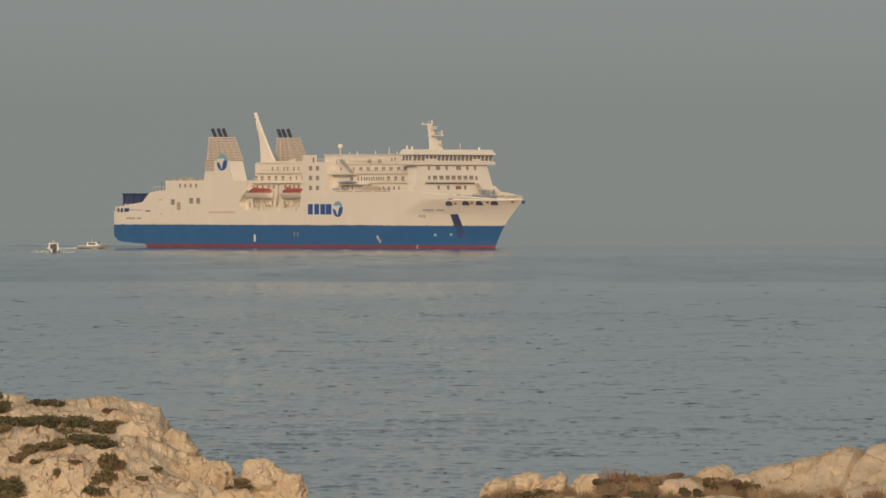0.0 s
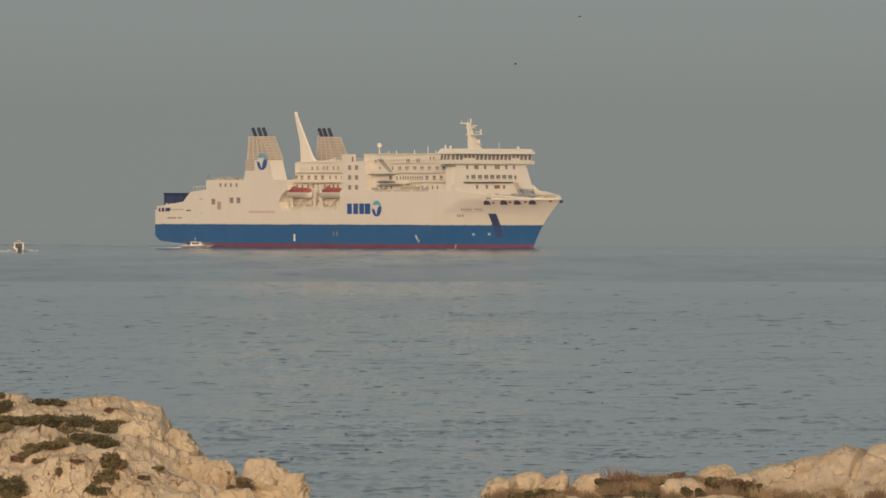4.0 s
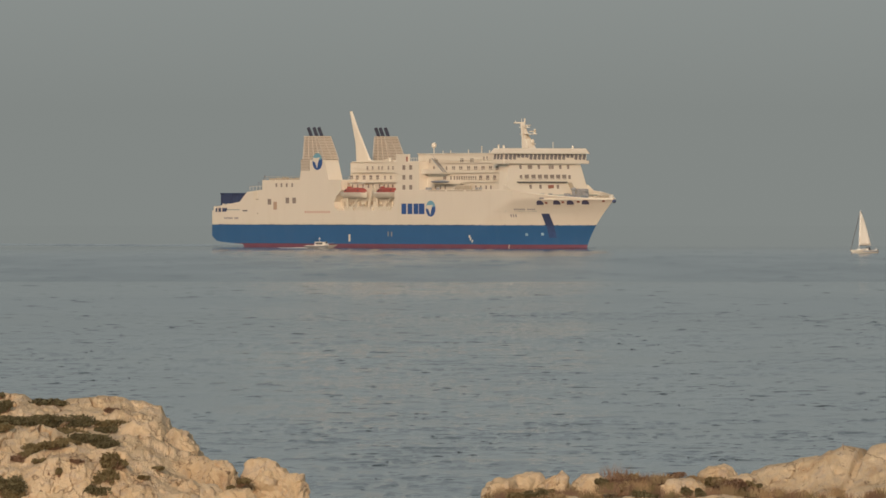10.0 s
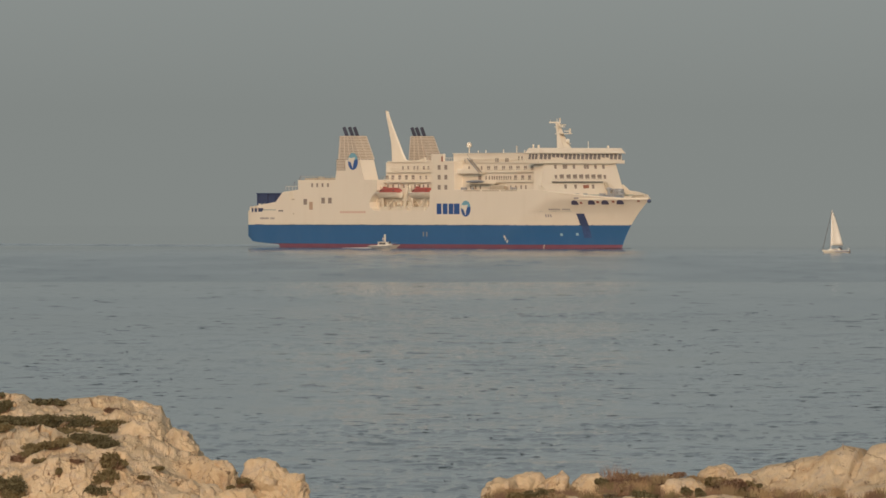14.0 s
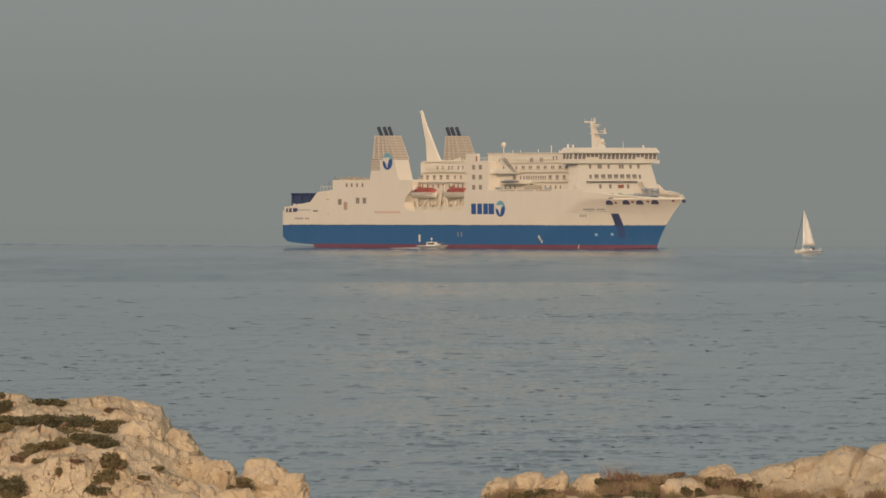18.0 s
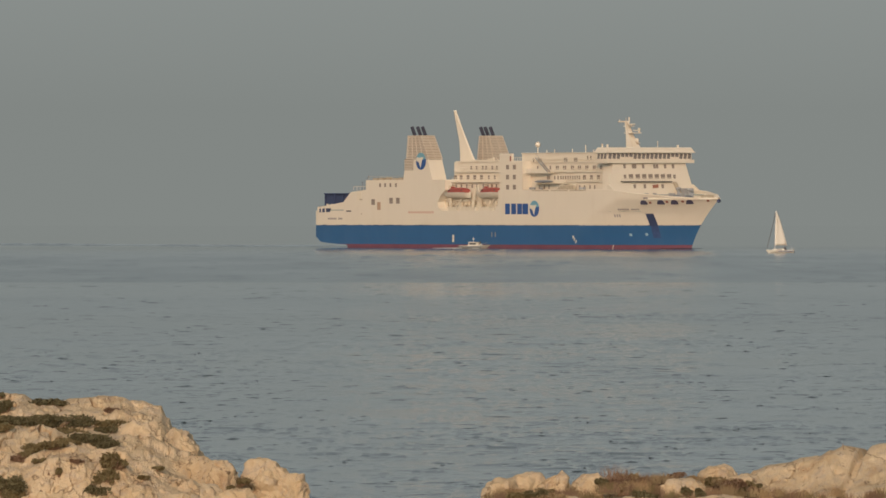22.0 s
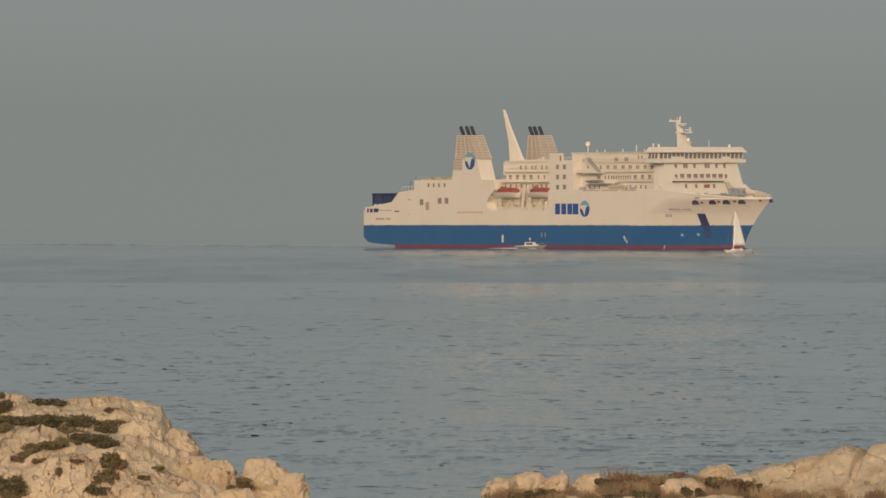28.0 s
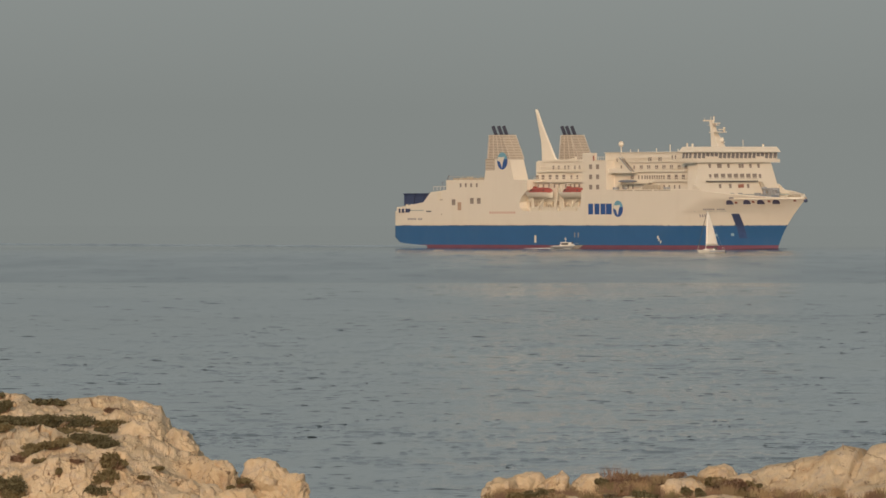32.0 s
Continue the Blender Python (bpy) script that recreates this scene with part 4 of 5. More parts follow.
def lifeboat(ship, u):
    bm = boat_hull(10.6, 3.0, 1.6, 0)
    bm.transform(Matrix.Translation((u, -13.1, 13.6)))
    hull = part("lifeboat", bm, WHITE, ship, "lifeboat with white hull and orange-red cover", True)
    bm = ball((u, -13.1, 15.25), 5.2, 1.52, 1.75, 24, 14)
    for v in bm.verts:
        if v.co.z < 15.2:
            v.co.z = 15.2
        if v.co.z > 16.4:
            v.co.z = 16.4 + 0.4 * (v.co.z - 16.4)
    part("canopy", bm, ORANGE, hull, "orange-red canopy", True)
    part("gunwale", boxes((u - 4.9, u + 4.6, -14.68, -14.5, 15.1, 15.28)), GELCOAT, hull)
    part("conning_hatch", boxes((u - 3.2, u - 2.3, -13.5, -12.7, 16.3, 16.9)), ORANGE, hull)
    for k in range(5):
        place("boat_window", plate_mesh("boat_window", 0.6, 0.3, 0.12, DARKGREY), pose(u - 2.9 + 1.4 * k, -14.36, 15.9, 24), hull)
    for k in (-3.8, 3.8):
        part("fall", rods(((u + k, -13.1, 15.8), (u + k, -12.9, 17.6), 0.06), ((u + k, -12.9, 17.6), (u + k, -11.6, 17.5), 0.16)), WHITE, hull)


ferry = build_ferry()


def spray_mass(seed, count, spot, small, large):
    """Many small uneven clots of foam, at the places that spot gives."""
    rr = random.Random(seed)
    bm = bmesh.new()
    for _ in range(count):
        c, r = Vector(spot(rr)), rr.uniform(small, large)
        made = bmesh.ops.create_icosphere(bm, subdivisions=1, radius=1)
        for v in made["verts"]:
            v.co = c + Vector((v.co.x * r * rr.uniform(0.8, 1.5), v.co.y * r * rr.uniform(0.8, 1.5), v.co.z * r * rr.uniform(0.25, 0.5)))
    return bm


def build_wake():
    """Low ridges of disturbed water astern of the ferry."""
    us = [-76 - 1.6 * k for k in range(234)]
    vs = [-24 + 0.5 * k for k in range(97)]
    verts = []
    for u in us:
        f = min(1.0, (-76 - u) / 10) * min(1.0, (u + 450) / 150)
        for v in vs:
            e = max(0.0, 1 - abs(v) / 24)
            h = 0.75 * m_.exp(-((v + 12) / 1.3) ** 2) + 0.5 * m_.exp(-((v + 4) / 1.5) ** 2) + 0.5 * m_.exp(-((v - 10) / 2) ** 2)
            h *= max(0.0, 0.36 + 0.3 * noise.noise((u * 0.035, v * 0.05, 2.0)) + 0.22 * noise.noise((u * 0.14, v * 0.3, 5.0)))
            h += 0.12 * noise.noise((u * 0.25, v * 0.4, 6.0)) * e
            verts.append((u, v, 0.03 + f * max(-0.25, h) * min(1, e * 3) - (0.3 if e < 0.05 else 0)))
    n = len(vs)
    faces = [(j * n + i, j * n + i + 1, (j + 1) * n + i + 1, (j + 1) * n + i) for j in range(len(us) - 1) for i in range(n - 1)]
    me = bpy.data.meshes.new("wake")
    me.from_pydata(verts, [], faces)
    me.materials.append(WATER)
    me.polygons.foreach_set("use_smooth", [True] * len(faces))
    wash = new("wake", me)
    return tagged(wash, "long low wake ridges trailing astern of the ferry", "wake", kind="stuff")


wake = build_wake()


# ---------------------------------------------------------------- small craft
def build_pilot_boat():
    b = thing("pilot_boat", "white motor launch with a low wheelhouse beside the ferry", "motorboat")
    part("hull", boat_hull(9.4, 2.8, 1.0, -0.3, 0.25, rake=1.6), HULL_BUFF, b, "", True)
    for s in (-1, 1):
        part("fender", boxes((-4.5, 2.6, s * 1.34 - 0.06, s * 1.34 + 0.06, 0.15, 0.62)), HULL_GREY, b, "grey rubber fender")
    cab = part("wheelhouse", frustum([(-1.8, -1.0, 0.6), (2.2, -0.9, 0.6), (2.2, 0.9, 0.6), (-1.8, 1.0, 0.6)],
                                     [(-1.5, -0.85, 1.6), (0.9, -0.8, 1.6), (0.9, 0.8, 1.6), (-1.5, 0.85, 1.6)]), GELCOAT, b)
    me = plate_mesh("cabin_window", 0.98, 0.52, 0.12, DARKGREY)
    for s in (-1, 1):
        for x in (-0.8, 0.25):
            place("cabin_window", me, pose(x, s * 0.92, 1.22, 6 * s), cab)
    place("windscreen", plate_mesh("windscreen", 1.4, 0.6, 0.08, DARKGREY), pose(1.45, 0, 1.22, 0, -50, 90), cab)
    part("roof", boxes((-1.8, 1.1, -0.95, 0.95, 1.6, 1.7)), GELCOAT, cab)
    part("mast", rods(((-0.5, 0, 1.65), (-0.6, 0, 3.0), 0.06), ((-0.55, -0.5, 2.5), (-0.55, 0.5, 2.5), 0.1)), WHITE, b)
    part("rail", rods(((1.4, -1.0, 1.25), (3.8, -0.1, 1.4), 0.02), ((1.4, 1.0, 1.25), (3.8, 0.1, 1.4), 0.02), n=5), ALU, b)
    part("gunwale", boxes((-4.0, 1.4, -1.4, -1.2, 0.62, 0.74), (-4.0, 1.4, 1.2, 1.4, 0.62, 0.74)), GELCOAT, b)
    part("wash", frustum([(-14, -2.6, -0.2), (-3.5, -1.2, -0.2), (-3.5, 1.2, -0.2), (-14, 2.6, -0.2)],
                         [(-12, -1.8, 0.05), (-4, -0.8, 0.18), (-4, 0.8, 0.18), (-12, 1.8, 0.05)]), FOAM, b, "white foaming wash")
    part("bow_spray", frustum([(-0.5, -1.9, -0.2), (2.4, -0.7, -0.2), (2.4, 0.7, -0.2), (-0.5, 1.9, -0.2)],
                              [(0.0, -1.6, 0.08), (2.1, -0.4, 0.1), (2.1, 0.4, 0.1), (0.0, 1.6, 0.08)]), FOAM, b, "white spray")
    return b


def build_launch():
    b = thing("speedboat", "white cabin speedboat throwing up spray", "motorboat")
    part("hull", boat_hull(7.0, 3.0, 1.2, -0.2, 0.4), GELCOAT, b, "", True)
    cab = part("cabin", frustum([(-1.6, -1.3, 0.9), (1.2, -1.2, 0.9), (1.2, 1.2, 0.9), (-1.6, 1.3, 0.9)],
                                [(-1.4, -1.18, 2.3), (0.5, -1.1, 2.3), (0.5, 1.1, 2.3), (-1.4, 1.18, 2.3)]), GELCOAT, b)
    place("windscreen", plate_mesh("windscreen", 1.7, 0.8, 0.1, DARKGREY), pose(1.02, 0, 1.6, 0, -26, 90), cab)
    place("aft_door", plate_mesh("aft_door", 1.7, 1.45, 0.08, DARKGREY), pose(-1.56, 0, 1.45, 0, 8, 90), cab)
    for s in (-1, 1):
        place("cabin_window", plate_mesh("cabin_window", 1.4, 0.6, 0.08, GLASS), pose(-0.4, s * 1.18, 1.7, 10 * s), cab)
    part("roof", boxes((-1.7, 0.8, -1.2, 1.2, 2.3, 2.42)), WHITE, cab)
    part("outboard", boxes((-4.0, -3.4, -0.5, 0.5, -0.2, 1.35)), DARKGREY, b, "dark outboard engine")
    part("roof_arch", rods(((-1.0, -0.5, 2.4), (-1.0, -0.3, 2.9), 0.06), ((-1.0, 0.5, 2.4), (-1.0, 0.3, 2.9), 0.06), ((-1.0, -0.3, 2.9), (-1.0, 0.3, 2.9), 0.08)), WHITE, b)
    part("wash", spray_mass(7, 160, lambda r: (-4 - 9 * r.random(), r.gauss(0, 1.0), 0.03 + 0.15 * r.random()), 0.08, 0.28), FOAM, b, "white foaming wash")
    for s in (-1, 1):
        # sheets of spray thrown out sideways, thinning towards the edge
        part("bow_spray", spray_mass(11 + s, 320, lambda r: (1.6 - 3.2 * r.random(), s * (1.1 + 4.2 * r.random() ** 1.4), 0.02 + 0.5 * r.random() ** 3), 0.05, 0.22),
             FOAM, b, "white spray")
    return b


def build_sailboat():
    b = thing("sailboat", "small white sailing yacht under a single mainsail", "sailboat")
    part("hull", boat_hull(6.8, 2.2, 0.95, -0.25, 0.12, rake=0.7), GELCOAT, b, "", True)
    part("stripe", boxes((-3.2, 0.6, -1.11, -1.09, 0.40, 0.52), (-3.2, 0.6, 1.09, 1.11, 0.40, 0.52)), LOGO_BLUE, b)
    cab = part("coachroof", frustum([(-1.0, -0.8, 0.68), (2.0, -0.5, 0.7), (2.0, 0.5, 0.7), (-1.0, 0.8, 0.68)],
                                    [(-0.9, -0.65, 1.1), (1.5, -0.4, 1.05), (1.5, 0.4, 1.05), (-0.9, 0.65, 1.1)]), GELCOAT, b)
    for s in (-1, 1):
        place("cabin_window", plate_mesh("cabin_window", 1.3, 0.2, 0.05, GLASS), pose(0.3, s * 0.66, 0.9, 12 * s, 0, -3 * s), cab)
    part("mast", rods(((1.2, 0, 0.9), (0.77, 0, 10.35), 0.075)), ALU, b)
    part("boom", rods(((1.16, 0, 1.85), (-2.3, -0.2, 1.85), 0.08)), ALU, b)
    bm = bmesh.new()
    n = 14
    rows_ = []
    for i in range(n + 1):
        f = i / n
        z = 1.95 + 8.2 * f
        width = 2.95 * (1 - f) ** 0.85 + 0.10
        rows_.append([bm.verts.new((0.68 + 0.42 * (1 - f) - width * g, -0.2 * g - 0.30 * m_.sin(m_.pi * g) * (1 - f), z)) for g in (0, 0.25, 0.5, 0.75, 1)])
    for a, c in zip(rows_, rows_[1:]):
        for k in range(4):
            bm.faces.new((a[k], a[k + 1], c[k + 1], c[k]))
    sail = part("mainsail", bm, SAIL, b, "full white mainsail", True)
    so = sail.modifiers.new("thickness", "SOLIDIFY")
    so.thickness = 0.02
    part("furled_jib", rods(((3.3, 0, 0.8), (0.85, 0, 9.9), 0.07)), DARKGREY, b, "dark furled headsail")
    part("backstay", rods(((-3.3, 0, 0.7), (0.75, 0, 10.6), 0.015), n=5), ALU, b)
    part("sprayhood", ball((-1.2, 0, 1.05), 0.55, 0.75, 0.45), DARKGREY, b, "dark canvas sprayhood", True)
    part("stern_rail", rods(((-3.2, -0.7, 0.65), (-3.2, -0.7, 1.3), 0.03), ((-3.2, 0.7, 0.65), (-3.2, 0.7, 1.3), 0.03),
                            ((-3.2, -0.7, 1.3), (-3.2, 0.7, 1.3), 0.03), n=5), ALU, b)
    part("outboard", boxes((-3.7, -3.4, -0.2, 0.2, 0.0, 0.95)), DARKGREY, b)
    return b


pilot = build_pilot_boat()
launch = build_launch()
yacht = build_sailboat()

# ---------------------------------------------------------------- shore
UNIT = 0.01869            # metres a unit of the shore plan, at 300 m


def shore_at(across, down, y):
    k = y / 300 * UNIT
    return Vector(((across - 784) * k, y, 12 - (down - 361) * k))


def ground_height(x, y):
    z = 10.3 - 0.0315 * y if y > 0 else 10.3
    edge = 322 if x < -6 else (290 if -4 < x < 1 else 316)
    edge += 5 * noise.noise((x * 0.12, 2.2, 0))
    z = max(z, 0.6)
    if y > edge - 25:
        z -= 3.0 * min(1.0, max(0, (y - edge + 25) / 30)) ** 1.5
    return z + 0.5 * noise.noise((x * 0.15, y * 0.1, 4)) + 0.2 * noise.noise((x * 0.6, y * 0.5, 8))


def build_shore():
    xs = steps((-400, -40, 60), (-40, 40, 1.0), (40, 400, 60))
    ys = steps((-400, -5, 60), (-5, 230, 6), (230, 335, 1.2), (335, 350, 5))
    nx = len(xs)
    verts = [(x, y, ground_height(x, y) if abs(x) < 41 else ground_height(max(-40, min(40, x)), y)) for y in ys for x in xs]
    faces = [(j * nx + i, j * nx + i + 1, (j + 1) * nx + i + 1, (j + 1) * nx + i)
             for j in range(len(ys) - 1) for i in range(nx - 1)]
    me = bpy.data.meshes.new("ground")
    me.from_pydata(verts, [], faces)
    me.materials.append(ROCK)
    return tagged(new("ground", me), "pale limestone shore sloping down to the sea", "ground", kind="structure")


shore = build_shore()


def crag(q, seed, dip, rough=1.0, split=1.0, fine=1.0):
    """How far weathered limestone stands out at q, in metres: lumps, ragged ridges, beds of uneven hardness, narrow clefts and pits."""
    bed = (m_.sin(radians(dip)), -0.3, m_.cos(radians(dip)))
    joint = (m_.cos(radians(dip + 14)), 0.25, -m_.sin(radians(dip + 14)))
    along = q.x * bed[0] + q.y * bed[1] + q.z * bed[2]
    across = q.x * joint[0] + q.y * joint[1] + q.z * joint[2]
    wob = noise.noise(q * 0.7)
    lump = 0.16 * noise.fractal(q * 0.6, 1.0, 2.0, 2)
    ragged = 0.15 * (0.25 - abs(noise.noise(q * 1.2))) + fine * (0.10 * (0.25 - abs(noise.noise(q * 2.5))) + 0.065 * noise.noise(q * 5.3)
                                                                + 0.05 * (0.25 - abs(noise.noise(q * 9.5))) + 0.022 * noise.noise(q * 19.0))
    warp = q + noise.noise_vector(q * 1.5) * 0.22
    ragged += 0.10 * noise.noise(noise.voronoi(warp * 1.25)[1][0] * 3.7) + fine * 0.055 * noise.noise(noise.voronoi(warp * 3.1)[1][0] * 3.7)
    f = along / 0.55 + 0.9 * wob + 0.3 * noise.noise(q * 2.3)
    i = m_.floor(f)
    f -= i
    w1, w2 = noise.noise((i * 3.71 + seed, 0.4, 7.7)), noise.noise((i * 3.71 + 3.71 + seed, 0.4, 7.7))
    g = max(0.0, (f - 0.78) / 0.22)
    bedding = 0.13 * (w1 + (w2 - w1) * g * g * (3 - 2 * g))
    line = noise.noise((across * 0.8 + 0.4 * noise.noise(q * 1.7), along * 0.18, q.y * 0.15 + seed))
    here = max(0.0, min(1.0, noise.noise(q * 0.55 + Vector((5, 1, 9))) * 4 + 0.35))
    cleft = max(0.0, 1 - abs(line) / 0.045) * here
    pit = max(0.0, noise.noise(q * 2.9) - 0.36) * max(0.0, noise.noise(q * 0.8) + 0.25)
    return rough * (lump + ragged + bedding - 1.0 * pit) - split * 0.34 * cleft * cleft


def boulder(across, down, rx, ry, y, seed, lean=0.0, rough=1.0, sub=5, square=2.8, dip=30, split=1.0,
            label="weathered pale limestone boulder on the shore"):
    """One rock, its middle and half sizes in units of the shore plan: a rounded block, broken and weathered."""
    c = shore_at(across, down, y)
    k = y / 300 * UNIT
    sx, sz = rx * k, ry * k
    sy = (sx + sz) * 0.5
    bm = bmesh.new()
    bmesh.ops.create_icosphere(bm, subdivisions=sub, radius=1)
    off = Vector((seed * 7.3, seed * 3.1, seed * 5.7))
    rr = random.Random(seed)
    planes = []
    for _ in range(8):
        d = Vector((rr.uniform(-1, 1), rr.uniform(-0.8, 0.8), rr.uniform(-0.4, 1))).normalized()
        planes.append((d, rr.uniform(0.86, 1.05)))
    for v in bm.verts:
        d = v.co.copy()
        r = (abs(d.x) ** square + abs(d.y) ** square + abs(d.z) ** square) ** (-1 / square)
        for pn, h in planes:
            q = d.dot(pn)
            if q > 0.35:
                r = min(r, h / q)
        p = Vector((d.x * sx, d.y * sy, d.z * sz)) * r
        v.co = p + d * crag(p + off, seed, dip, rough, split)
        v.co.x += lean * v.co.z
    ob = part("boulder", bm, ROCK, None, "", True)
    ob.matrix_basis = pose(c.x, c.y, c.z, 0, 0, rr.uniform(-10, 10))
    return tagged(ob, label, "rock", "shore boulders")


def blend(points, x):
    """Smoothly through a short row of (x, value)."""
    if x <= points[0][0]:
        return points[0][1]
    for (x0, v0), (x1, v1) in zip(points, points[1:]):
        if x < x1:
            f = (x - x0) / (x1 - x0)
            return v0 + (v1 - v0) * f * f * (3 - 2 * f)
    return points[-1][1]


WEST_CREST = [(-60, 692), (0, 695), (40, 697), (60, 707), (80, 713), (104, 712), (120, 704), (205, 701), (240, 710), (284, 720), (298, 740), (306, 757),
              (326, 766), (344, 779), (356, 800), (366, 826), (420, 875), (520, 930), (600, 990)]
WEST_UPPER = [(0, 750), (60, 756), (130, 766), (200, 772), (260, 775), (330, 800), (420, 890), (600, 1000)]
WEST_LOWER = [(0, 802), (50, 806), (100, 786), (200, 793), (250, 815), (330, 850), (420, 900), (600, 1010)]
EAST_CREST = [(1240, 960), (1300, 880), (1318, 848), (1336, 832), (1362, 822), (1392, 819), (1424, 810), (1450, 808), (1474, 797), (1498, 789), (1522, 793),
              (1530, 808), (1537, 806), (1546, 789), (1562, 785), (1640, 776)]


def west_row(a, y):
    """The height, in units of the plan, of the western outcrop: two ledges below the crest."""
    w = 7 * noise.noise((a * 0.02, y * 0.2, 3.0)) + 4 * noise.noise((a * 0.06, y * 0.3, 8.0))
    crest, upper, lower = blend(WEST_CREST, a), blend(WEST_UPPER, a) + w, blend(WEST_LOWER, a) - w
    upper, lower = max(upper, crest + 8), max(lower, crest + 14)
    lower = max(lower, upper + 4)
    cut = max(0.0, min(1.0, (275 - a) / 60))          # the ledges run out towards the point
    return blend([(286, 1010), (292, 945), (294, 900), (295.8, lower + 22), (296.6, lower), (298, lower + 14 * cut), (301, lower + 12 * cut),
                  (302.5, lower - (lower - upper) * 0.6), (303.4, upper), (304.6, upper + 15 * cut), (308, upper + 10 * cut - 0.15 * (upper - crest)),
                  (309.8, upper - (upper - crest) * 0.65), (311.2, crest), (313.5, crest + 12), (318, 1010)], y)


def east_row(a, y):
    crest = blend(EAST_CREST, a + 13 * (300.5 - y) * max(0.0, min(1.0, (a - 1390) / 70)))     # the cleft slants down to the west
    return blend([(291, 990), (294.5, 920), (297, 872 + (crest - 795) * 0.85), (300.5, crest), (302.5, crest + 10), (307, 1010)], y)


def outcrop(name, row, a0, a1, y0, y1, na, ny, seed, dip, rough, split, label, pieces, piece_of):
    """A mass of bedrock whose height over the plan is row(across, y), its face broken by beds and clefts."""
    verts = []
    # lines of equal spacing over the face: close together where it is steep
    fine = [y0 + (y1 - y0) * j / 2000 for j in range(2001)]
    run = [0.0]
    for f, g in zip(fine, fine[1:]):
        run.append(run[-1] + abs(row(a0 * 0.7 + a1 * 0.3, g) - row(a0 * 0.7 + a1 * 0.3, f)) * UNIT + 0.25 * (g - f))
    ys = np.interp(np.linspace(0, run[-1], ny + 1), run, fine)
    for y in ys:
        for i in range(na + 1):
            a = a0 + (a1 - a0) * i / na
            p = shore_at(a, row(a, y), y)
            q = Vector((p.x, p.y * 0.55, p.z))
            h = crag(q, seed, dip, rough, split)
            verts.append((p.x + 0.15 * h, p.y - 0.95 * h, p.z + 0.42 * h))
    n = na + 1
    mass = thing(name, label, "rock", "shore boulders")
    kinds = [[] for _ in pieces]
    for j in range(ny):
        for i in range(na):
            kinds[piece_of(a0 + (a1 - a0) * i / na, ys[j])].append((j * n + i, j * n + i + 1, j * n + n + i + 1, j * n + n + i))
    points = np.array(verts)
    for piece, faces in zip(pieces, kinds):
        used, faces = np.unique(np.array(faces), return_inverse=True)
        faces = faces.reshape(-1, 4)
        me = bpy.data.meshes.new(piece)
        me.from_pydata(points[used].tolist(), [], faces.tolist())
        me.materials.append(ROCK)
        me.polygons.foreach_set("use_smooth", [True] * len(faces))
        me.set_sharp_from_angle(angle=radians(34))
        new(piece, me).parent = mass
    return mass


outcrop("rock_outcrop", west_row, -70, 600, 286, 318, 560, 420, 3, 20, 1.05, 1.0, "broken pale limestone outcrop with scrub in its ledges",
        ("lower_ledge", "upper_ledge", "crest_ledge"), lambda a, y: 0 if y < 298 else 1 if y < 304.6 else 2)
outcrop("rock_outcrop", east_row, 1240, 1650, 291, 307, 340, 160, 8, 50, 0.55, 0.35, "sloping pale limestone slabs split by a long cleft",
        ("slab", "slab"), lambda a, y: 0 if a + 13 * (300.5 - min(y, 302)) < 1534 else 1)


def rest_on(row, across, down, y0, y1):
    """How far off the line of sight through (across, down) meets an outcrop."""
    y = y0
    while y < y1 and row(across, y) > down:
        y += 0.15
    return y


LEFT = [(384, 866, 42, 50, 300), (346, 858, 40, 50, 302), (470, 868, 44, 54, 301), (518, 884, 33, 48, 300.5), (424, 902, 46, 34, 297), (338, 900, 66, 44, 297), (242, 806, 54, 54, 304.2), (316, 812, 38, 50, 306.5), (268, 868, 60, 40, 299)]
RIGHT = [(1270, 857, 34, 33, 302), (1206, 871, 42, 26, 299), (988, 865, 25, 27, 301), (934, 873, 36, 36, 302), (1046, 868, 33, 31, 299.6), (890, 890, 36, 42, 301),
         (1120, 880, 52, 36, 302), (1320, 880, 40, 34, 298), (1100, 912, 90, 32, 295), (960, 912, 90, 32, 294), (1250, 917, 100, 36, 294)]
for i, row in enumerate(LEFT + RIGHT):
    boulder(*row, seed=i + 1, sub=6 if i < 4 else 5, rough=1.1 if i < len(LEFT) else 0.8, split=0.8, dip=24)


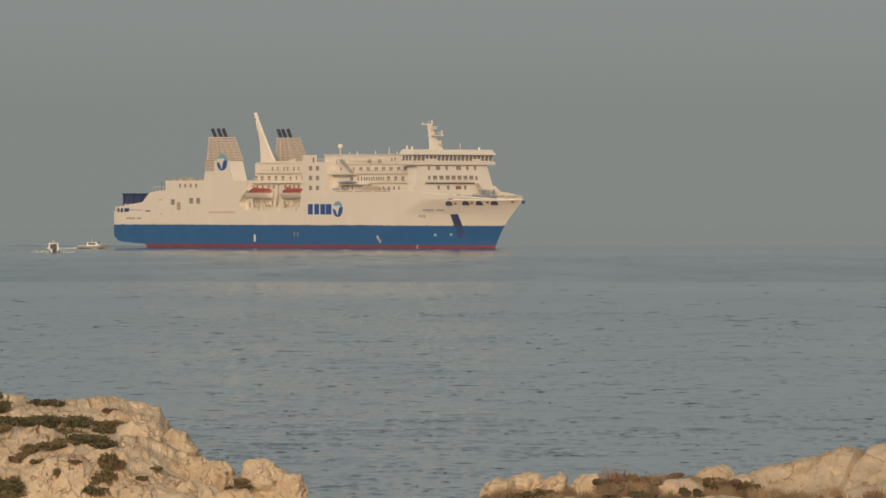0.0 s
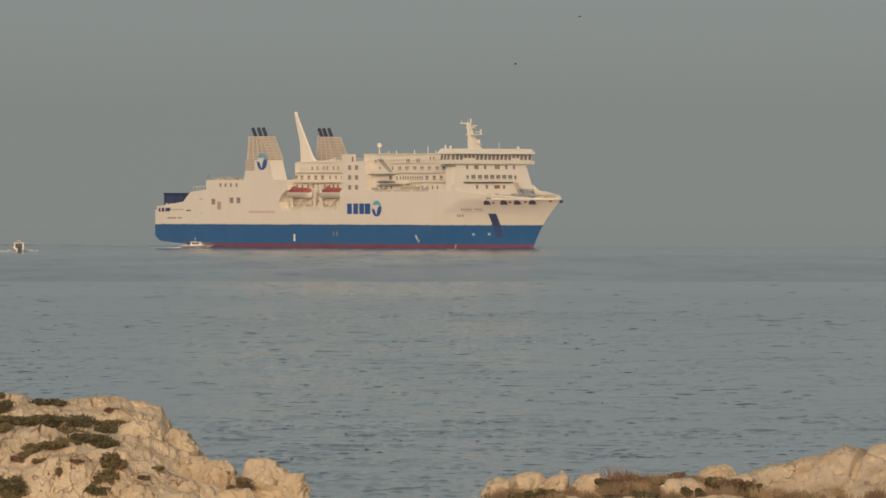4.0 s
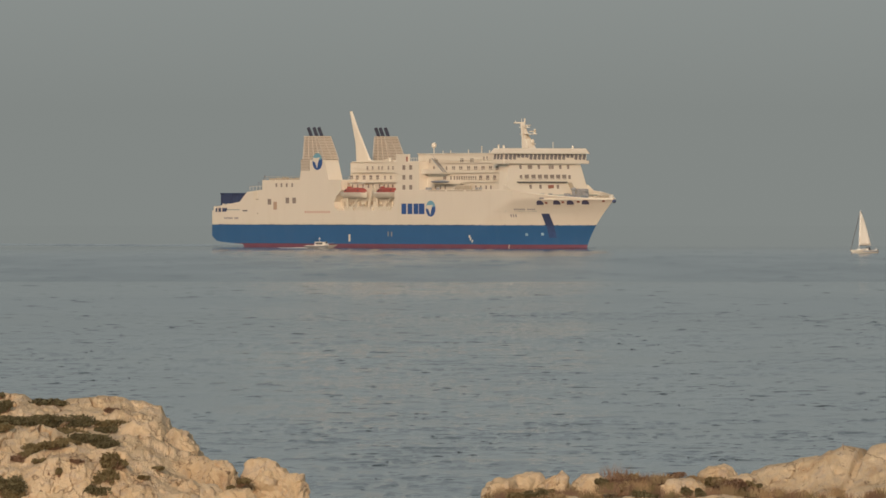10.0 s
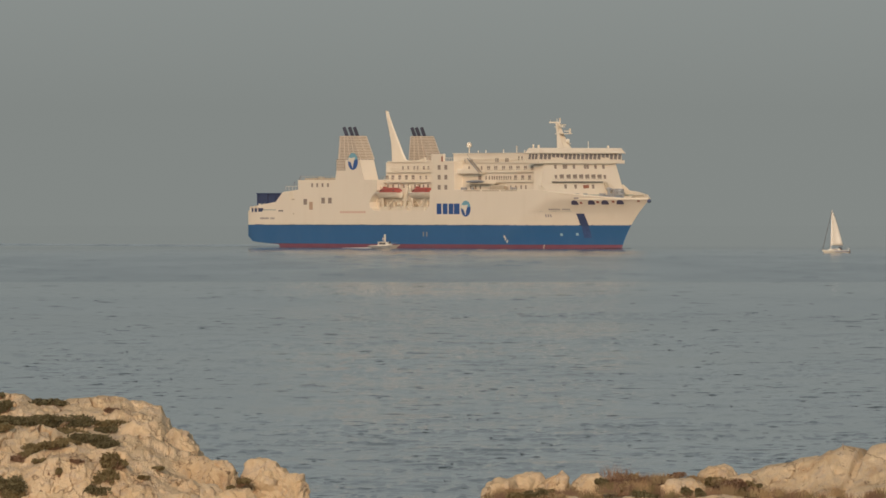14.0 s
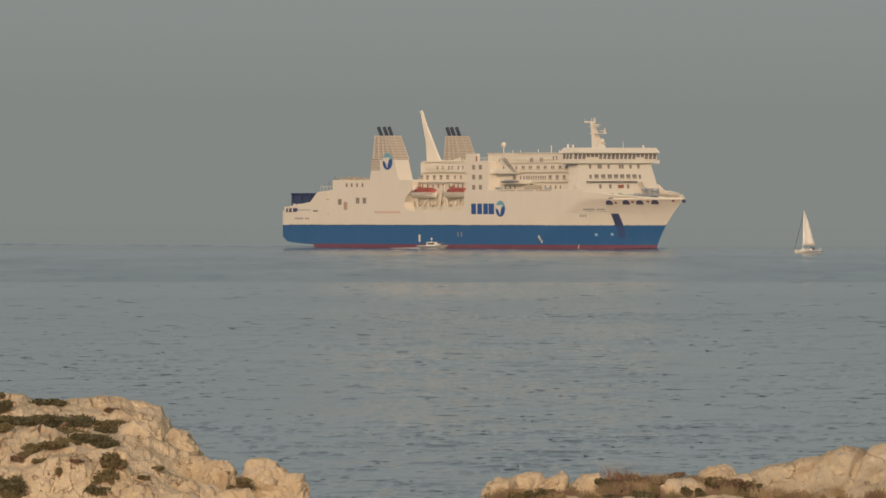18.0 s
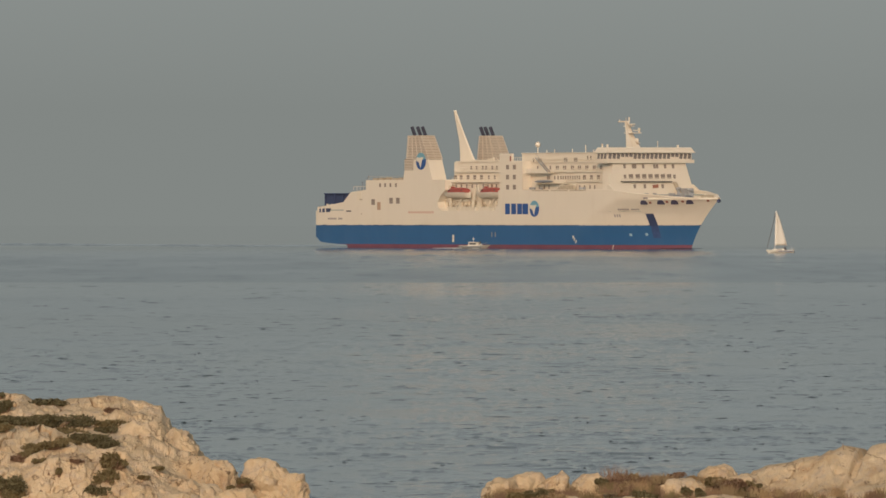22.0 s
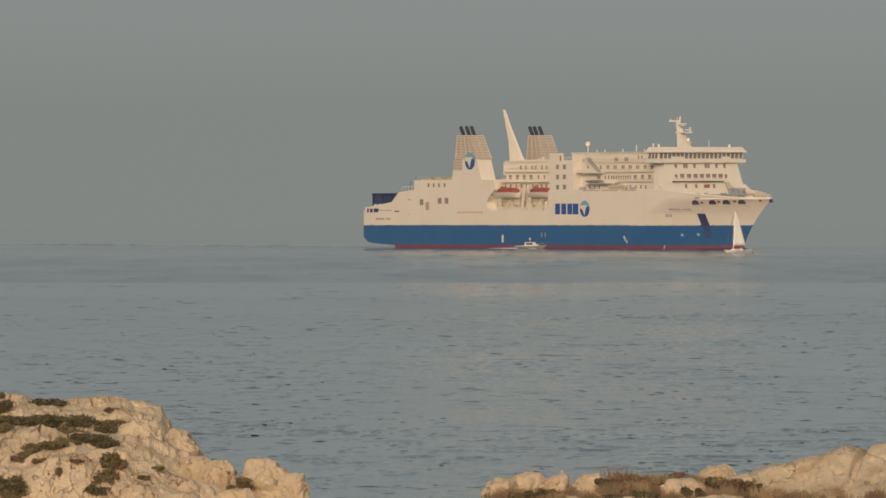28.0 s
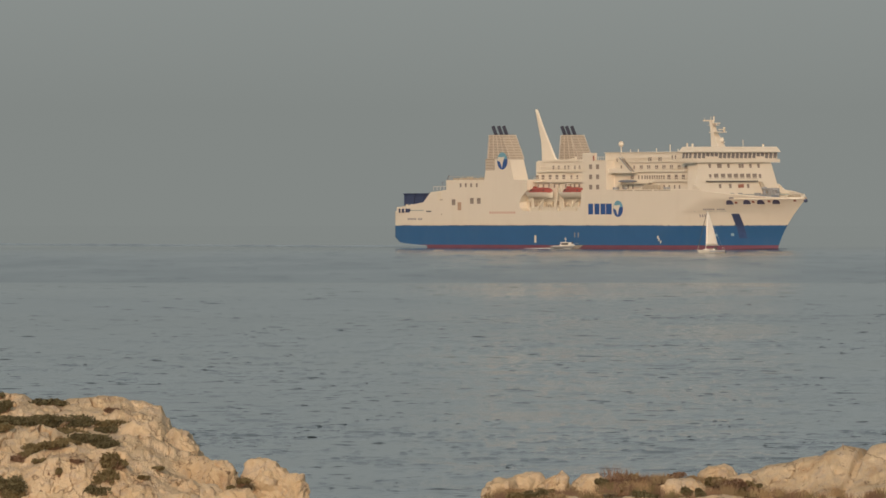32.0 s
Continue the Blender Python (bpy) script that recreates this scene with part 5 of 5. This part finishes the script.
def shrub(across, down, rx, ry, y, seed, mat, label, count=500):
    """A low cushion of many small leaves on thin stems."""
    rr = random.Random(seed)
    c = shore_at(across, down, y)
    k = y / 300 * UNIT
    ob = tagged(new("shrub"), label, "shrub", "shore scrub")
    ob.matrix_basis = pose(c.x, c.y, c.z)
    stems, leaves = bmesh.new(), bmesh.new()
    lobes = [(rr.uniform(-0.8, 0.8), rr.uniform(-0.6, 0.6), rr.uniform(-0.3, 0.5), rr.uniform(0.3, 0.6)) for _ in range(7)]
    for i in range(count):
        lx, ly, lz, lr = rr.choice(lobes)
        d = Vector((rr.gauss(0, 1), rr.gauss(0, 1), rr.gauss(0, 1))).normalized() * lr * rr.uniform(0.35, 1.0) ** 0.6 * rr.choice((1, 1, 1, 1.2, 1.45))
        p = Vector(((lx + d.x) * rx * k, (ly + d.y) * rx * k * 0.8, (lz + d.z) * ry * k))
        s = rr.uniform(0.03, 0.075)
        a = Vector((rr.gauss(0, 1), rr.gauss(0, 1), rr.gauss(0, 1))).normalized() * s
        b = a.cross(Vector((rr.gauss(0, 1), rr.gauss(0, 1), rr.gauss(0, 1)))).normalized() * s * 0.5
        leaves.faces.new([leaves.verts.new(q) for q in (p - a, p + b, p + a, p - b)])
        if i % 25 == 0:
            rod(stems, (p.x * 0.2, p.y * 0.2, -ry * k), p, 0.012, 0.006, 4)
    part("foliage", leaves, mat, ob)
    part("branchwork", stems, TWIG, ob)
    return ob


grass = bmesh.new()


def tuft(across, down, wide, high, y, seed, slot=0, count=90):
    """Blades of dry grass or bare twigs, added to the one sheet of grass."""
    rr = random.Random(seed)
    c = shore_at(across, down, y)
    k = y / 300 * UNIT
    for _ in range(count):
        out = rr.gauss(0, 0.5)
        x, yy = c.x + out * wide * k, c.y + rr.uniform(-1, 1) * wide * k * 0.5
        h = high * k * rr.uniform(0.25, 1.0) * max(0.3, 1 - 0.5 * abs(out))
        tip = Vector((x + (0.35 * out + rr.gauss(0, 0.4)) * h, yy + rr.gauss(0, 0.3) * h, c.z + h))
        root, s = Vector((x, yy, c.z - 0.12)), rr.uniform(0.004, 0.010)
        bend = root.lerp(tip, 0.55) + Vector((0, 0, 0.12 * h))
        grass.faces.new([grass.verts.new(q) for q in (root - Vector((s, 0, 0)), root + Vector((s, 0, 0)), bend + Vector((s * 0.7, 0, 0)), tip,
                                                      bend - Vector((s * 0.7, 0, 0)))]).material_index = slot


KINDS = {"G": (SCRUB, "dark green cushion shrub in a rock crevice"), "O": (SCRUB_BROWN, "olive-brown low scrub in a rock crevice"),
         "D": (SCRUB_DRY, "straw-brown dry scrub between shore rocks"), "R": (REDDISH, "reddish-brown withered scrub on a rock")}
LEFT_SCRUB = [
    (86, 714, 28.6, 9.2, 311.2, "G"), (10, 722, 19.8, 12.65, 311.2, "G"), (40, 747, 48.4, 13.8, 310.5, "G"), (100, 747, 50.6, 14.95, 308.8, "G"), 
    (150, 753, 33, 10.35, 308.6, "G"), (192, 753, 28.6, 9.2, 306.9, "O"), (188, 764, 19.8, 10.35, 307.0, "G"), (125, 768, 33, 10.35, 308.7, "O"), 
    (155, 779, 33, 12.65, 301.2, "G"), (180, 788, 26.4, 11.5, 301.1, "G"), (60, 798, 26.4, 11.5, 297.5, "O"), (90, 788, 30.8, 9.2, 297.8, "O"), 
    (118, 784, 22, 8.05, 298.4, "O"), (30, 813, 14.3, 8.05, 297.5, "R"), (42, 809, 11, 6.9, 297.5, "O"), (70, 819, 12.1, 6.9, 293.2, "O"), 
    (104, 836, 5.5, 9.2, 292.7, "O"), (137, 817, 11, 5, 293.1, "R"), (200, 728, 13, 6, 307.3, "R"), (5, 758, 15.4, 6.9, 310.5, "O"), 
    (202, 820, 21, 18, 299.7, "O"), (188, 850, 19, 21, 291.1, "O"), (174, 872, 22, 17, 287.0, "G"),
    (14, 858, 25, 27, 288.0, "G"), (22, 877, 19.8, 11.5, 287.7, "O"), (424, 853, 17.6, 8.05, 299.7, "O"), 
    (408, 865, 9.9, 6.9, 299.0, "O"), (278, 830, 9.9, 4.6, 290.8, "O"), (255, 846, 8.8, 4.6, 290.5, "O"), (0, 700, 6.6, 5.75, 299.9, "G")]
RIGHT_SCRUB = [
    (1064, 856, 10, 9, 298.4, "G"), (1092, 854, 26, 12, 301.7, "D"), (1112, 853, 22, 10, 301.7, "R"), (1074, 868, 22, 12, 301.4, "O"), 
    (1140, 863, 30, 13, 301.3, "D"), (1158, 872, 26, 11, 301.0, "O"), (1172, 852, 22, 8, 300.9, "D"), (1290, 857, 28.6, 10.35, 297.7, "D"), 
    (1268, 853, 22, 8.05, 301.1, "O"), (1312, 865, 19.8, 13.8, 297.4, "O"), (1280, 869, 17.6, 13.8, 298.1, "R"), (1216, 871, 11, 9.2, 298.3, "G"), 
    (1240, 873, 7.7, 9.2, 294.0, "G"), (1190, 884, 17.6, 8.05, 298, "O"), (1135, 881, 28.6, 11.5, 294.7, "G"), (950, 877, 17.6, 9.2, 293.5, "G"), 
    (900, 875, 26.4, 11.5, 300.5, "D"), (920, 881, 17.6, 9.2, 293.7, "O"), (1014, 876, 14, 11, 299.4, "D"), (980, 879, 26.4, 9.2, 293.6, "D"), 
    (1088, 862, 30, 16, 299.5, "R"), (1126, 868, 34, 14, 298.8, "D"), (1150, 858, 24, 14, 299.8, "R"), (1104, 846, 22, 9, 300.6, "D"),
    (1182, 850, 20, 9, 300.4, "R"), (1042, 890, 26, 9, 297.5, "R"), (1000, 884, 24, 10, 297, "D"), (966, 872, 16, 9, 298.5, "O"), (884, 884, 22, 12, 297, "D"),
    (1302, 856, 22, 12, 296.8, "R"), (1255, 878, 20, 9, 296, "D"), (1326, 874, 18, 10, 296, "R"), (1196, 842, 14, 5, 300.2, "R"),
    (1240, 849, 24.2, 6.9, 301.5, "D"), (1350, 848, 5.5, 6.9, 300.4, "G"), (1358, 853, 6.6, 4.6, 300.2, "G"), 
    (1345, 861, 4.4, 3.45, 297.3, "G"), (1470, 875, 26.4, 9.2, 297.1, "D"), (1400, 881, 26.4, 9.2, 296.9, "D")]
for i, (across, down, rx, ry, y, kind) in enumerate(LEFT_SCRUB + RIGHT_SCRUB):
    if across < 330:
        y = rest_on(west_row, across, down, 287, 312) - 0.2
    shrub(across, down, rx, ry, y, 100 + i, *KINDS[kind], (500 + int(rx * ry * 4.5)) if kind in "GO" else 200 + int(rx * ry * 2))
rg = random.Random(77)
for i in range(150):
    across = rg.uniform(868, 1335) if i < 130 else rg.uniform(1345, 1568)
    top = 874 - 14 * math.exp(-((across - 1095) / 55) ** 2) - 10 * math.exp(-((across - 1180) / 30) ** 2) - 10 * math.exp(-((across - 1300) / 25) ** 2)
    if 1018 < across < 1072 or 1166 < across < 1246:          # bare rocks stand here
        top = 882
    tuft(across, top + rg.uniform(-3, 14), rg.uniform(8, 24), rg.uniform(9, 24), rg.uniform(294.5, 300) if across < 1335 else rg.uniform(293, 294.5),
         300 + i, rg.choice((0, 1, 2, 3, 4, 4)), 60)
tuft(1493, 790, 1, 8, 299.6, 401, 1, 5)
tuft(1090, 852, 14, 36, 300.2, 402, 1, 40)
tuft(1105, 853, 24, 16, 300.4, 403, 4, 160)
tuft(1170, 850, 36, 18, 299.6, 404, 3, 160)
tuft(1370, 884, 14, 30, 294, 405, 1, 40)
tuft(1290, 872, 22, 24, 296, 406, 3, 90)
# wiry stems over the scrub, then grass creeping up the feet of the small rocks
for i, (across, down, wide, high, y, slot, count) in enumerate((
        (1088, 850, 24, 42, 300.6, 1, 40), (1070, 848, 14, 34, 300.8, 1, 22), (1112, 850, 18, 28, 300.5, 4, 60), (1128, 850, 14, 20, 300.5, 0, 50),
        (1145, 852, 18, 20, 300.2, 4, 120), (1162, 850, 14, 18, 300.2, 3, 80), (1190, 848, 16, 15, 300.6, 4, 90), (1228, 850, 18, 15, 300.8, 3, 90),
        (1065, 868, 12, 20, 298.2, 2, 70), (872, 886, 12, 26, 297.5, 0, 90), (886, 880, 14, 28, 297.5, 3, 90), (906, 877, 16, 22, 298, 4, 80),
        (930, 880, 16, 20, 298, 0, 80), (985, 879, 14, 20, 298, 4, 80), (1010, 873, 10, 24, 298, 3, 90), (1036, 883, 16, 22, 297.5, 4, 90))):
    tuft(across, down, wide, high, y, 420 + i, slot, count)
meadow = part("dry_grass", grass, DRY)
for extra in (TWIG, SCRUB_BROWN, SCRUB_DRY, REDDISH):
    meadow.data.materials.append(extra)
tagged(meadow, "dry straw-brown grass and twigs among the rocks", "grass", kind="stuff")


# ---------------------------------------------------------------- birds
def build_bird():
    """A small dark swallow-like bird, its body along x."""
    bird = thing("bird", "small dark bird flying over the water", "bird", "birds over the bay")
    body = ball((0, 0, 0), 0.085, 0.024, 0.024, 12, 8)
    part("body", body, SOOT, bird, "", True)
    part("tail", prism([(-0.14, -0.004), (-0.07, -0.008), (-0.07, 0.008), (-0.14, 0.004)], -0.02, 0.02), SOOT, bird)
    made = [bird]
    for s in (1, -1):
        bm = bmesh.new()
        top = [bm.verts.new(p) for p in ((0.045, 0, 0.004), (0.04, s * 0.07, 0.006), (-0.05, s * 0.19, 0.002), (-0.025, s * 0.08, 0.003), (-0.03, 0, 0.003))]
        low = [bm.verts.new((v.co.x, v.co.y, v.co.z - 0.006)) for v in top]
        bm.faces.new(top), bm.faces.new(low[::-1])
        for i in range(5):
            bm.faces.new((top[i - 1], top[i], low[i], low[i - 1]))
        made.append(part("wing", bm, SOOT, bird))
    return made


flock = [build_bird(), build_bird()]


# ---------------------------------------------------------------- what moves
def bearing_x(across, dist):
    """The x of a bearing, in units of the plan, at that distance."""
    return (across - 784) * dist / 16050


def fly(bird, rows):
    """Keys a bird 500 m off, heading along its way, and its beating wings."""
    k = 500 / 16050
    at = [(t, (across - 784) * k, 12 + (361 - down) * k) for t, across, down in rows]
    out = []
    for i, (t, x, z) in enumerate(at):
        b, a = at[min(i + 1, len(at) - 1)], at[max(i - 1, 0)]
        out.append((t, pose(x, 500, z, 0, -m_.degrees(m_.atan2(b[2] - a[2], b[1] - a[1])), 0)))
    walk(bird[0], out)
    for wing, s in zip(bird[1:], (1, -1)):
        walk(wing, [(0.12 * j, pose(0, 0, 0, s * (32 if j % 2 else -14))) for j in range(54)] + [(32, pose(0, 0, 0, 0))])


def motions():
    walk(ferry, [
        (0, pose(-29.96, 2531.15, -0.12, -0.069, 0.034, -50.779)), (2, pose(-24.59, 2526.58, -0.12, -0.049, 0.025, -51.193)), (4, pose(-19.30, 2521.96, -0.12, -0.029, 0.016, -51.612)),
        (6, pose(-14.09, 2517.28, -0.12, -0.010, 0.007, -52.020)), (8, pose(-8.96, 2512.54, -0.12, 0.010, -0.002, -52.405)), (10, pose(-3.91, 2507.74, -0.12, 0.029, -0.010, -52.757)),
        (12, pose(1.05, 2502.90, -0.12, 0.049, -0.019, -53.068)), (14, pose(5.93, 2498.00, -0.12, 0.068, -0.028, -53.333)), (16, pose(10.73, 2493.05, -0.12, 0.087, -0.036, -53.549)),
        (18, pose(15.46, 2488.05, -0.12, 0.106, -0.044, -53.715)), (20, pose(20.11, 2483.01, -0.12, 0.125, -0.053, -53.835)), (22, pose(24.70, 2477.92, -0.12, 0.143, -0.061, -53.913)),
        (24, pose(29.22, 2472.79, -0.12, 0.162, -0.069, -53.956)), (26, pose(33.69, 2467.61, -0.12, 0.181, -0.077, -53.975)), (28, pose(38.12, 2462.40, -0.12, 0.199, -0.085, -53.983)),
        (30, pose(42.52, 2457.15, -0.12, 0.217, -0.093, -53.997)), (32, pose(46.91, 2451.86, -0.12, 0.235, -0.101, -54.035))])
    walk(wake, [
        (0, pose(-29.96, 2531.15, 0, 0, 0, -50.779)), (2, pose(-24.59, 2526.58, 0, 0, 0, -51.193)), (4, pose(-19.30, 2521.96, 0, 0, 0, -51.612)),
        (6, pose(-14.09, 2517.28, 0, 0, 0, -52.020)), (8, pose(-8.96, 2512.54, 0, 0, 0, -52.405)), (10, pose(-3.91, 2507.74, 0, 0, 0, -52.757)),
        (12, pose(1.05, 2502.90, 0, 0, 0, -53.068)), (14, pose(5.93, 2498.00, 0, 0, 0, -53.333)), (16, pose(10.73, 2493.05, 0, 0, 0, -53.549)),
        (18, pose(15.46, 2488.05, 0, 0, 0, -53.715)), (20, pose(20.11, 2483.01, 0, 0, 0, -53.835)), (22, pose(24.70, 2477.92, 0, 0, 0, -53.913)),
        (24, pose(29.22, 2472.79, 0, 0, 0, -53.956)), (26, pose(33.69, 2467.61, 0, 0, 0, -53.975)), (28, pose(38.12, 2462.40, 0, 0, 0, -53.983)),
        (30, pose(42.52, 2457.15, 0, 0, 0, -53.997)), (32, pose(46.91, 2451.86, 0, 0, 0, -54.035))])
    walk(pilot, [
        (0, pose(bearing_x(169, 2472), 2472, 0, 0, 0, -15)), (0.5, pose(bearing_x(189, 2472), 2472, 0, 0, 0, -15)), (1, pose(bearing_x(210, 2471), 2471, 0, 0, 0, -15)),
        (1.5, pose(bearing_x(233, 2471), 2471, 0, 0, 0, -15)), (2, pose(bearing_x(257, 2470), 2470, 0, 0, 0, -15)), (2.5, pose(bearing_x(281, 2470), 2470, 0, 0, 0, -15)),
        (3, pose(bearing_x(304, 2469), 2469, 0, 0, 0, -15)), (3.5, pose(bearing_x(327, 2468), 2468, 0, 0, 0, -15)), (5.5, pose(bearing_x(410, 2466), 2466, 0, 0, 0, -18)),
        (6.5, pose(bearing_x(448, 2464), 2464, 0, 0, 0, -18)), (8, pose(bearing_x(504, 2463), 2463, 0, 0, 0, -24)), (9.5, pose(bearing_x(553, 2461), 2461, 0, 0, 0, -24)),
        (11, pose(bearing_x(600, 2459), 2459, 0, 0, 0, -30)), (12, pose(bearing_x(629, 2458), 2458, 0, 0, 0, -30)), (14, pose(bearing_x(681, 2456), 2456, 0, 0, 0, -30)),
        (16.5, pose(bearing_x(740, 2453), 2453, 0, 0, 0, -30)), (18, pose(bearing_x(767, 2451), 2451, 0, 0, 0, -30)), (20, pose(bearing_x(802, 2449), 2449, 0, 0, 0, -30)),
        (22, pose(bearing_x(841, 2447), 2447, 0, 0, 0, -30)), (24, pose(bearing_x(874, 2444), 2444, 0, 0, 0, -30)), (25.5, pose(bearing_x(899, 2443), 2443, 0, 0, 0, -30)),
        (27.5, pose(bearing_x(932, 2440), 2440, 0, 0, 0, -30)), (29, pose(bearing_x(959, 2438), 2438, 0, 0, 0, -30)), (30.5, pose(bearing_x(983, 2437), 2437, 0, 0, 0, -30)),
        (32, pose(bearing_x(1004, 2435), 2435, 0, 0, 0, -30))])
    walk(yacht, [
        (0, pose(bearing_x(1654.6, 2204), 2204, 0, 2, 0, 195)), (4, pose(bearing_x(1604.0, 2204), 2204, 0, 3, 0, 195)), (8, pose(bearing_x(1553.7, 2204), 2204, 0, 1.5, 0, 195)),
        (12, pose(bearing_x(1503.6, 2204), 2204, 0, 2.5, 0, 195)), (16, pose(bearing_x(1453.9, 2204), 2204, 0, 2, 0, 195)), (20, pose(bearing_x(1404.4, 2204), 2204, 0, 3, 0, 195)),
        (24, pose(bearing_x(1355.2, 2204), 2204, 0, 1.5, 0, 195)), (28, pose(bearing_x(1306.3, 2204), 2204, 0, 2.5, 0, 195)), (32, pose(bearing_x(1257.6, 2204), 2204, 0, 2, 0, 195))])
    walk(launch, [
        (0, pose(bearing_x(97.0, 2260), 2260, 0, 0, -3, 98)), (8, pose(bearing_x(-32.6, 2260), 2260, 0, 0, -3, 98)), (16, pose(bearing_x(-162.2, 2260), 2260, 0, 0, -3, 98)),
        (24, pose(bearing_x(-291.8, 2260), 2260, 0, 0, -3, 98)), (32, pose(bearing_x(-421.4, 2260), 2260, 0, 0, -3, 98))])
    fly(flock[0], [(0, -219, 396), (0.9, 36, 225), (1.2, 121, 168), (1.5, 189, 117), (1.8, 241, 81), (2.0, 276, 65), (2.2, 317, 53), (2.4, 361, 38),
                   (2.6, 406, 27), (2.8, 449, 29), (3.0, 503, 41), (3.2, 573, 61), (3.5, 694, 85), (4.3, 1060, 120), (5.2, 1590, 110), (6.2, 2200, 60), (32, 9000, -900)])
    fly(flock[1], [(0, -136, 321), (0.9, 77, 138), (1.2, 148, 77), (1.5, 211, 18), (2.0, 310, -45), (2.6, 430, -55), (3.1, 585, 5), (3.2, 632, 15),
                   (3.4, 735, 25), (4.2, 1120, 30), (5.2, 1600, -20), (6.2, 2060, -80), (32, 9600, -1200)])
    walk(sea, [(0, pose(-10, 12, 0)), (32, pose(14, -14, 0))])


motions()
